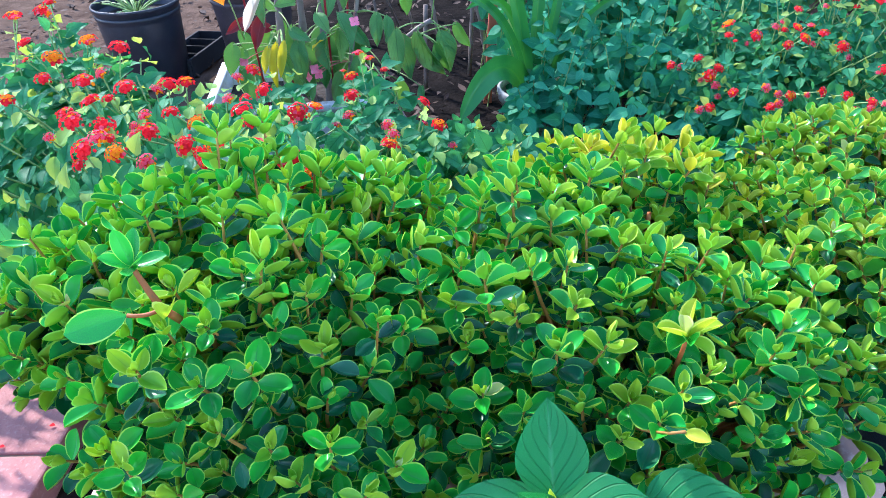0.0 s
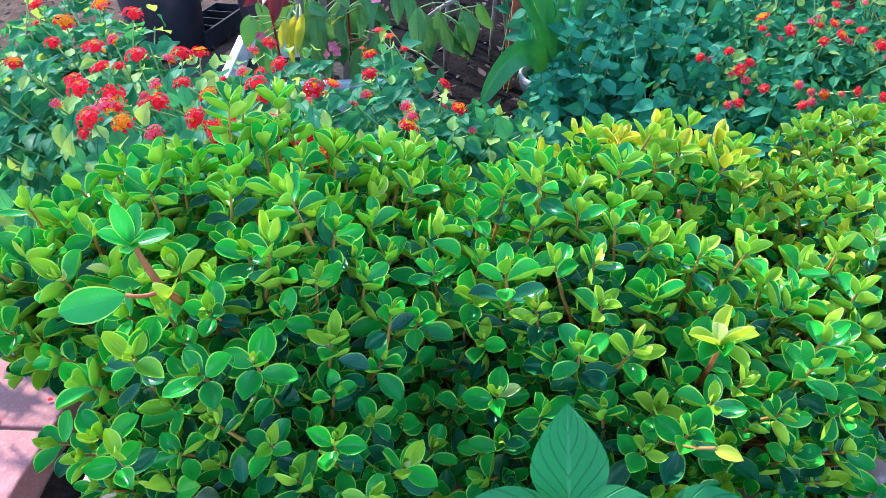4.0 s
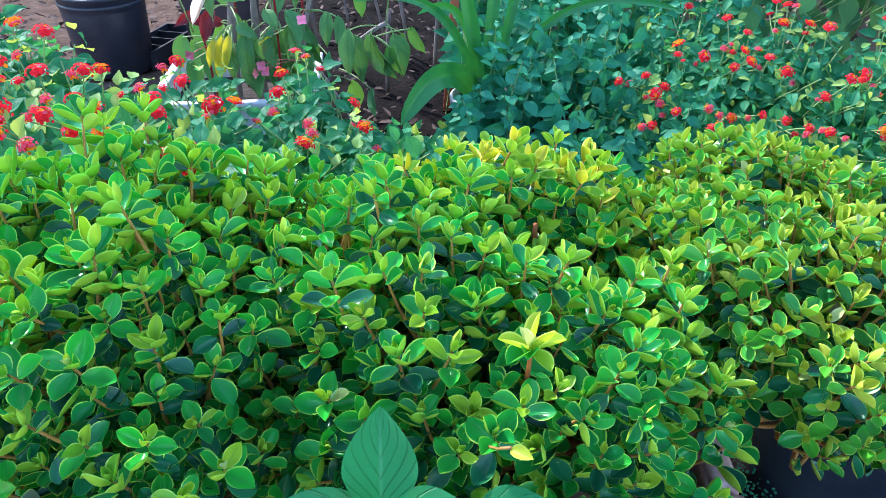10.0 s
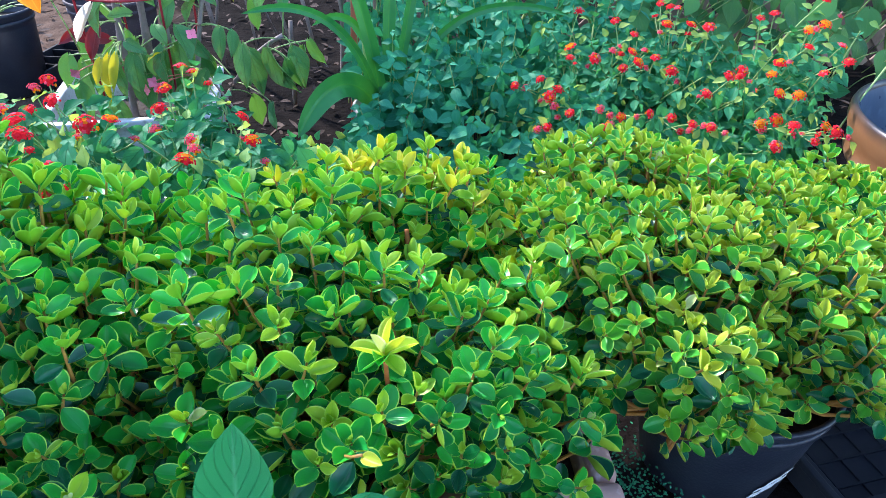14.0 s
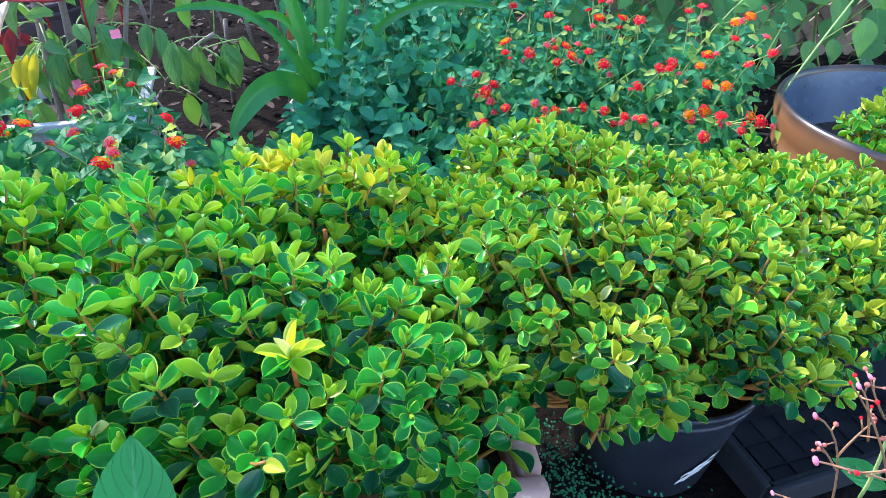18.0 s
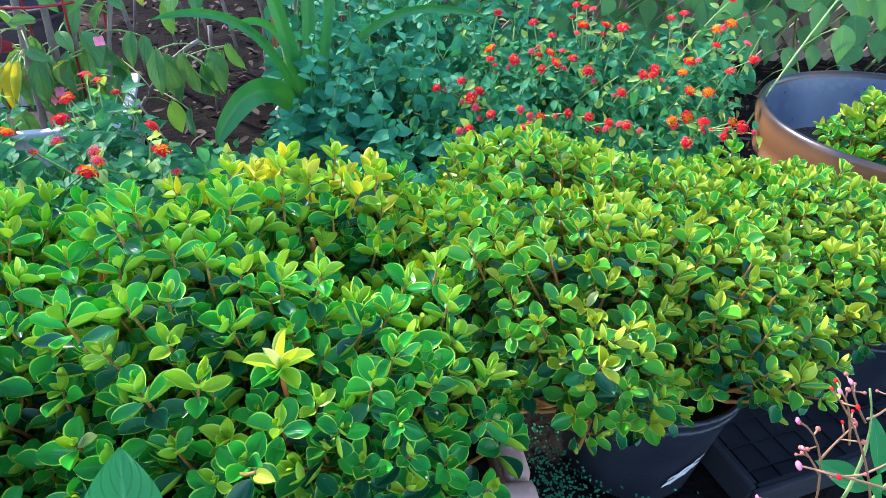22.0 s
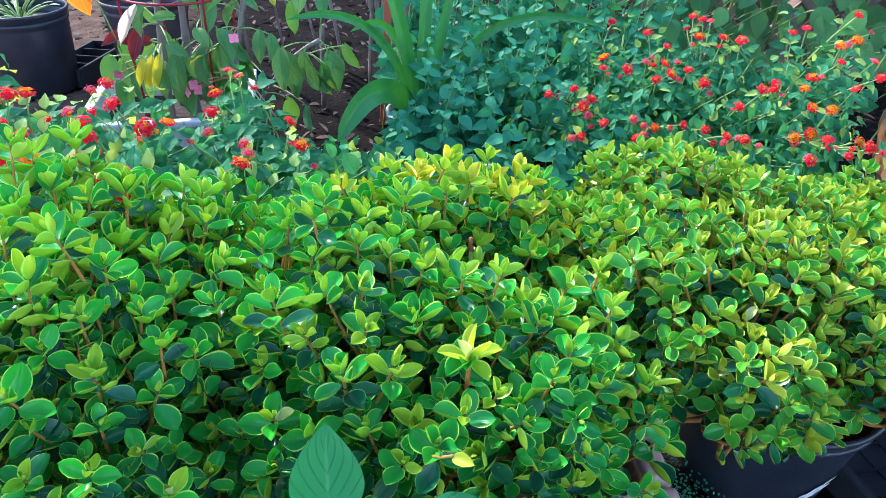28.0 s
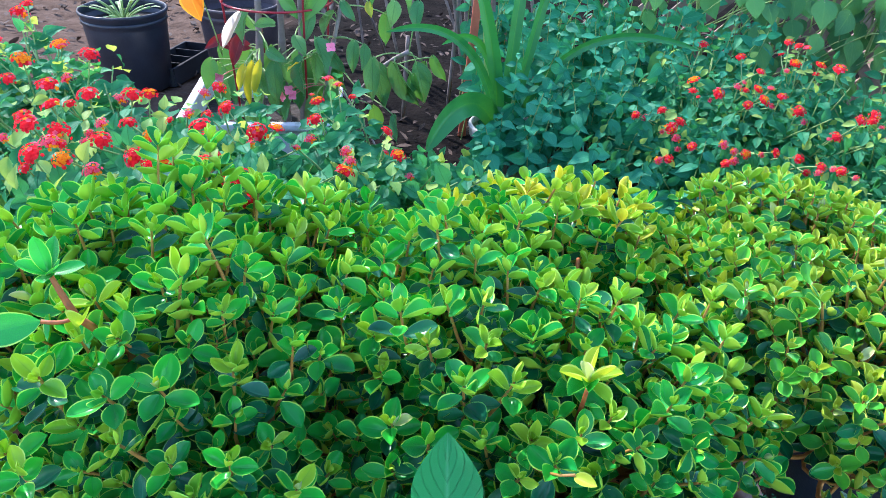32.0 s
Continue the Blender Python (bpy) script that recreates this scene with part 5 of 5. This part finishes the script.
# ---- fence, dry canes and post behind ----
def background():
    rg = random.Random(71)
    lat = thing("lattice_fence", "weathered pinkish brown wooden lattice fence behind the bushes", "fence")
    y = 2.25
    for k in range(22):
        x = 0.72 + k * 0.11
        for sg in (-1, 1):
            one("slat", box_piece(-0.018, 0.018, -0.004, 0.004, -0.75, 0.75, 0.001), M_WOOD, lat, pose(x, y + sg * 0.005, 0.53, 0, sg * 45, 0), smooth=False)
    for x in (1.45, 2.9):
        one("post", box_piece(x - 0.04, x + 0.04, y + 0.015, y + 0.09, -0.02, 1.1, 0.004), M_WOOD, lat, smooth=False)
    reed = thing("cane_screen", "screen of dry greyish canes leaning at the back", "screen")
    for k in range(20):
        x = (-0.12 + k * 0.022 if k > 5 else -0.5 + k * 0.075) + rg.uniform(-0.02, 0.02)
        yy = 2.5 + rg.uniform(-0.22, 0.12)
        top = Vector((x + rg.gauss(-0.16, 0.12), yy + 0.05, rg.uniform(0.7, 1.0)))
        a = Vector((x, yy - 0.05 * rg.random(), 0.0))
        one("cane", tube(bez(a, (a + top) / 2 + Vector((rg.gauss(0, 0.01), 0, 0)), top, 5), rg.uniform(0.004, 0.009), 6), M_STICK, reed)
    post = thing("rusty_stake", "rusty red stake driven into the soil", "stake", (0.005, 1.82, 0))
    one("shaft", box_piece(-0.011, 0.011, -0.008, 0.008, -0.02, 0.55, 0.002), M_ORANGEPOST, post, pose(0, 0, 0, 0, 3, 0), smooth=False)
    for k, (x, yy, lean) in enumerate(((-0.175, 1.93, 0.01), (0.05, 1.9, -0.05), (0.02, 1.98, -0.09), (-0.04, 2.05, 0.03), (0.09, 1.87, -0.03))):
        st = thing("dry_stick", "thin dry stick standing in the soil", "stick", (x, yy, 0), "dry sticks")
        h = 0.24 if k == 0 else 0.5
        one("shaft", tube(bez((0, 0, -0.01), (lean * 0.4, 0, h / 2), (lean, 0.02, h), 5), 0.0065, 7), M_STICK, st)
    house = new("backdrop", None)
    s = Sheet()
    s.add(box_piece(-14, 14, 7.0, 7.2, -0.05, 3.0, 0))
    house.name = "backdrop"
    child("wall", s.mesh("wall", [plain_mat("far_wall", (0.10, 0.12, 0.08), (0.2, 0.2, 0.15), 2, 0.9)], False), house)
    tagged(house, "dim garden wall far behind the plants", "wall", kind="structure")


background()


# ---- large-leaved climber at the back ----
def climber():
    rg = random.Random(91)
    root = thing("climber", "climbing plant with large heart-shaped green leaves", "climber")
    kw = dict(shape=0.36, fold=0.1, nu=10, nv=4, wave=0.02, heart=0.15)
    spots = [((1.242, 1.3, 0.385), (1.248, 1.28, 0.317), 0.066), ((1.21, 1.45, 0.441), (1.244, 1.43, 0.387), 0.07), ((1.313, 1.42, 0.453), (1.383, 1.4, 0.385), 0.07), ((1.109, 1.5, 0.402), (1.048, 1.48, 0.361), 0.05), ((1.075, 1.5, 0.323), (1.002, 1.48, 0.3), 0.05), ((1.404, 1.4, 0.425), (1.425, 1.38, 0.354), 0.06), ((1.52, 1.6, 0.40), (1.5, 1.55, 0.3), 0.08)]
    for k in range(210):
        a = Vector((rg.uniform(1.0, 2.3), rg.uniform(1.55, 2.1), rg.uniform(0.18, 0.72)))
        L = rg.uniform(0.05, 0.09)
        spots.append((a, a + Vector((rg.gauss(0, 0.35), -0.45, -0.75)).normalized() * L, L * rg.uniform(0.8, 1.0)))
    for k in range(210):
        a = Vector((rg.uniform(0.40, 1.25), rg.uniform(1.65, 2.1), rg.uniform(0.15, 0.70)))
        L = rg.uniform(0.035, 0.065)
        spots.append((a, a + Vector((rg.gauss(0, 0.35), -0.5, -0.7)).normalized() * L, L * rg.uniform(0.85, 1.05)))
    for a, b, w in spots:
        hung("leaf", a, b, w, M_BIG, root, (rg.gauss(0, 0.3), -1, 0.5), droop=rg.uniform(0.05, 0.25), **kw)
        a = Vector(a)
        one("leaf_stalk", tube(bez(a, a + Vector((0, 0.05, 0.0)), a + Vector((rg.gauss(0, 0.04), 0.12, -0.1)), 4), 0.0018, 4), M_LSTEM, root)
    for k in range(9):
        x = rg.uniform(0.5, 2.1)
        one("vine", tube(bez((x, 2.1, 0), (x + rg.gauss(0, 0.2), 2.0, 0.4), (x + rg.gauss(0, 0.3), 2.05, 0.85), 8), 0.005, 6), M_LSTEM, root)
    one("vine", tube(bez((1.0, 1.2, 0.20), (1.15, 1.3, 0.36), (1.36, 1.42, 0.52), 8), 0.0022, 6), M_LSTEM, root, label="pale green climbing stem")


climber()


# ---- small ground plants and fallen petals ----
def small_things():
    rg = random.Random(101)
    s = Sheet()
    small = [leaf(1.0, 0.6, 0.5, 0.2, 0.2, nu=3, nv=1) for _ in range(2)]
    for k in range(1500):
        x, y = rg.gauss(0.40, 0.05), rg.gauss(0.52, 0.06)
        if k % 3 == 0:
            x, y = rg.uniform(-0.3, 0.75), rg.uniform(0.75, 1.25)
        if 0.35 < x and (x - 0.522) ** 2 + (y - 0.58) ** 2 < 0.0085:
            continue
        z = rg.uniform(0.004, 0.045)
        s.add(small[k % 2], aim((x, y, z), (rg.gauss(0, 1), rg.gauss(0, 1), rg.uniform(0, 0.5)), (0, -0.3, 1), 0, rg.uniform(0.0035, 0.0065)))
    tagged(new("weeds", s.mesh("weeds", [M_VINE])), "tiny green weeds creeping over the soil", "weeds", kind="stuff")
    pet = Sheet()
    pet.add(leaf(1.0, 0.8, 0.55, 0.3, 0.2, nu=4, nv=2, tip=0.6))
    me = pet.mesh("fallen_petal", [M_RED])
    for k in range(26):
        ob = new("fallen_petal", me)
        ob.matrix_basis = aim((rg.uniform(-1.0, -0.66), rg.uniform(0.35, 0.78), 0.0525), (rg.gauss(0, 1), rg.gauss(0, 1), 0.1), (0, 0, 1), 0, rg.uniform(0.006, 0.011))
        tagged(ob, "small fallen red flower petal on the paver", "petal", "fallen petals")
    lf = thing("orange_leaf", "glowing orange autumn leaf on a thin twig", "leaf")
    hung("blade", (-0.545, 1.31, 0.49), (-0.528, 1.30, 0.428), 0.045, leaf_mat("orange_leaf", (0.75, 0.07, 0.008), (0.90, 0.28, 0.02), (0.8, 0.35, 0.03), (0.8, 0.4, 0.05), through_=0.5, glow=(1.0, 0.35, 0.03)), lf, nu=8, nv=3, shape=0.4)
    one("twig", tube(bez((-0.545, 1.31, 0.49), (-0.56, 1.4, 0.52), (-0.56, 1.5, 0.3), 6), 0.0016, 5), M_LSTEM, lf)
    tw = thing("fallen_twig", "bare twig sticking out over the soil", "twig")
    one("shaft", tube(bez((-0.29, 1.47, 0.245), (-0.24, 1.42, 0.22), (-0.16, 1.33, 0.10), 6), 0.0024, 6), M_STICK, tw)


small_things()


# ---- single striking leaves on the shrubs ----
def striking_leaves():
    rg = random.Random(121)
    kw = dict(shape=0.52, nu=9, nv=3, tip=0.62)
    n = Vector((0.088, 0.388, 0.402))
    one("shoot", tube(bez((0.09, 0.45, 0.26), (0.09, 0.40, 0.33), n, 7), [0.0032, 0.003, 0.0028, 0.0026, 0.0024, 0.0022, 0.002, 0.0016], 7), M_BARK, SHRUB_A)
    # pale and yellow leaf colours give this young cluster its patch of sun
    for d, w, m in (((-0.014, -0.012, 0.034), 0.013, M_PALE), ((0.022, -0.014, 0.030), 0.012, M_YOUNG_Y), ((-0.034, -0.004, 0.012), 0.018, M_YOUNG), ((-0.006, -0.026, 0.008), 0.017, M_LEAF), ((0.012, 0.016, 0.034), 0.017, M_YOUNG_Y), ((0.034, 0.0, 0.010), 0.017, M_YOUNG), ((-0.024, -0.022, -0.002), 0.018, M_LEAF), ((0.016, -0.028, -0.004), 0.017, M_YOUNG)):
        hung("young_leaf", n, n + Vector(d) * 0.82, w * 0.85, m, SHRUB_A, (-d[0], 0.3 - d[1], 0.05 + 0.03 / max(0.01, abs(d[2]) + 0.01)), fold=rg.uniform(0.7, 1.3), droop=-0.12, **kw)
    hung("young_leaf", (0.070, 0.315, 0.374), (0.084, 0.303, 0.380), 0.010, M_YOUNG_Y, SHRUB_A, (0, -0.6, 1), fold=0.9, droop=0.1, **kw)
    one("shoot", tube(bez((0.03, 0.40, 0.30), (0.05, 0.33, 0.35), (0.070, 0.315, 0.376), 5), 0.0013, 6), M_STEM, SHRUB_A)
    for x, y, z in ((0.416, 0.485, 0.331), (0.485, 0.580, 0.363), (0.505, 0.575, 0.366), (0.520, 0.592, 0.364), (0.462, 0.60, 0.378), (0.548, 0.585, 0.352), (0.402, 0.520, 0.352)):
        p = Vector((x, y, z))
        hung("pale_leaf", p - Vector((0.004, -0.006, 0.014)), p + Vector((rg.uniform(-0.006, 0.006), -0.006, 0.010)), 0.012, M_CREAM, SHRUB_B, (rg.gauss(0, 0.5), -1, 0.5), label="puckered cream leaf", fold=1.6, droop=0.25, cup=0.5, **kw)
    hung("pale_leaf", (0.405, 0.432, 0.262), (0.425, 0.412, 0.268), 0.017, M_SUN_GOLD, SHRUB_B, (0, -0.8, 1), label="yellowing leaf", fold=0.4, droop=0.1, **kw)
    for x in (0.0, 0.055, 0.10):
        b = Vector((x, 0.66, 0.22))
        t = Vector((x + rg.uniform(-0.02, 0.03), 0.60, 0.385))
        one("branch", tube(bez(b, (b + t) / 2 + Vector((0.01, -0.03, 0.01)), t, 7), [0.005, 0.0048, 0.0045, 0.0042, 0.004, 0.0036, 0.003, 0.0024], 8), M_BARK, SHRUB_A)


striking_leaves()


# ---- the thick forked branch at the end of the planter shrub ----
def forked_branch():
    root = thing("bent_branch", "thick forked orange-brown branch with a large leaf, leaning out", "branch")
    f = Vector((-0.323, 0.386, 0.447))
    one("limb", tube(bez((-0.28, 0.47, 0.20), (-0.30, 0.42, 0.38), f, 8), [0.006, 0.0055, 0.005, 0.0046, 0.0043, 0.0040, 0.0036, 0.0033, 0.0031], 8), M_BARK, root)
    one("limb", tube(bez(f, f + Vector((-0.008, 0.004, 0.014)), f + Vector((-0.016, 0.008, 0.035)), 6), [0.0031, 0.003, 0.0028, 0.0026, 0.0024, 0.0021, 0.0018], 8), M_BARK, root)
    one("limb", tube(bez(f, f + Vector((-0.012, -0.004, -0.006)), f + Vector((-0.026, -0.005, -0.002)), 5), 0.0017, 6), M_BARK, root)
    kw = dict(shape=0.55, nu=9, nv=3, tip=0.6)
    hung("leaf", f + Vector((-0.026, -0.005, -0.002)), f + Vector((-0.071, -0.022, -0.006)), 0.026, M_LEAF, root, (0.3, -1, 0.7), fold=0.25, droop=0.12, **kw)
    hung("leaf", f + Vector((0.002, -0.006, -0.006)), f + Vector((0.018, -0.02, 0.012)), 0.017, M_YOUNG, root, (0.5, -0.3, 1), fold=1.2, droop=-0.2, **kw)
    a = f + Vector((-0.016, 0.008, 0.035))
    for d in ((-0.020, -0.012, 0.016), (0.020, -0.010, 0.016), (0.004, 0.02, 0.026), (-0.010, 0.010, 0.032), (0.008, -0.022, 0.004), (-0.028, 0.010, 0.004), (0.028, 0.010, 0.002)):
        hung("leaf", a, a + Vector(d) * 0.9, 0.0135, M_LEAF, root, (0, -0.3, 1), fold=0.4, droop=-0.1, **kw)


forked_branch()
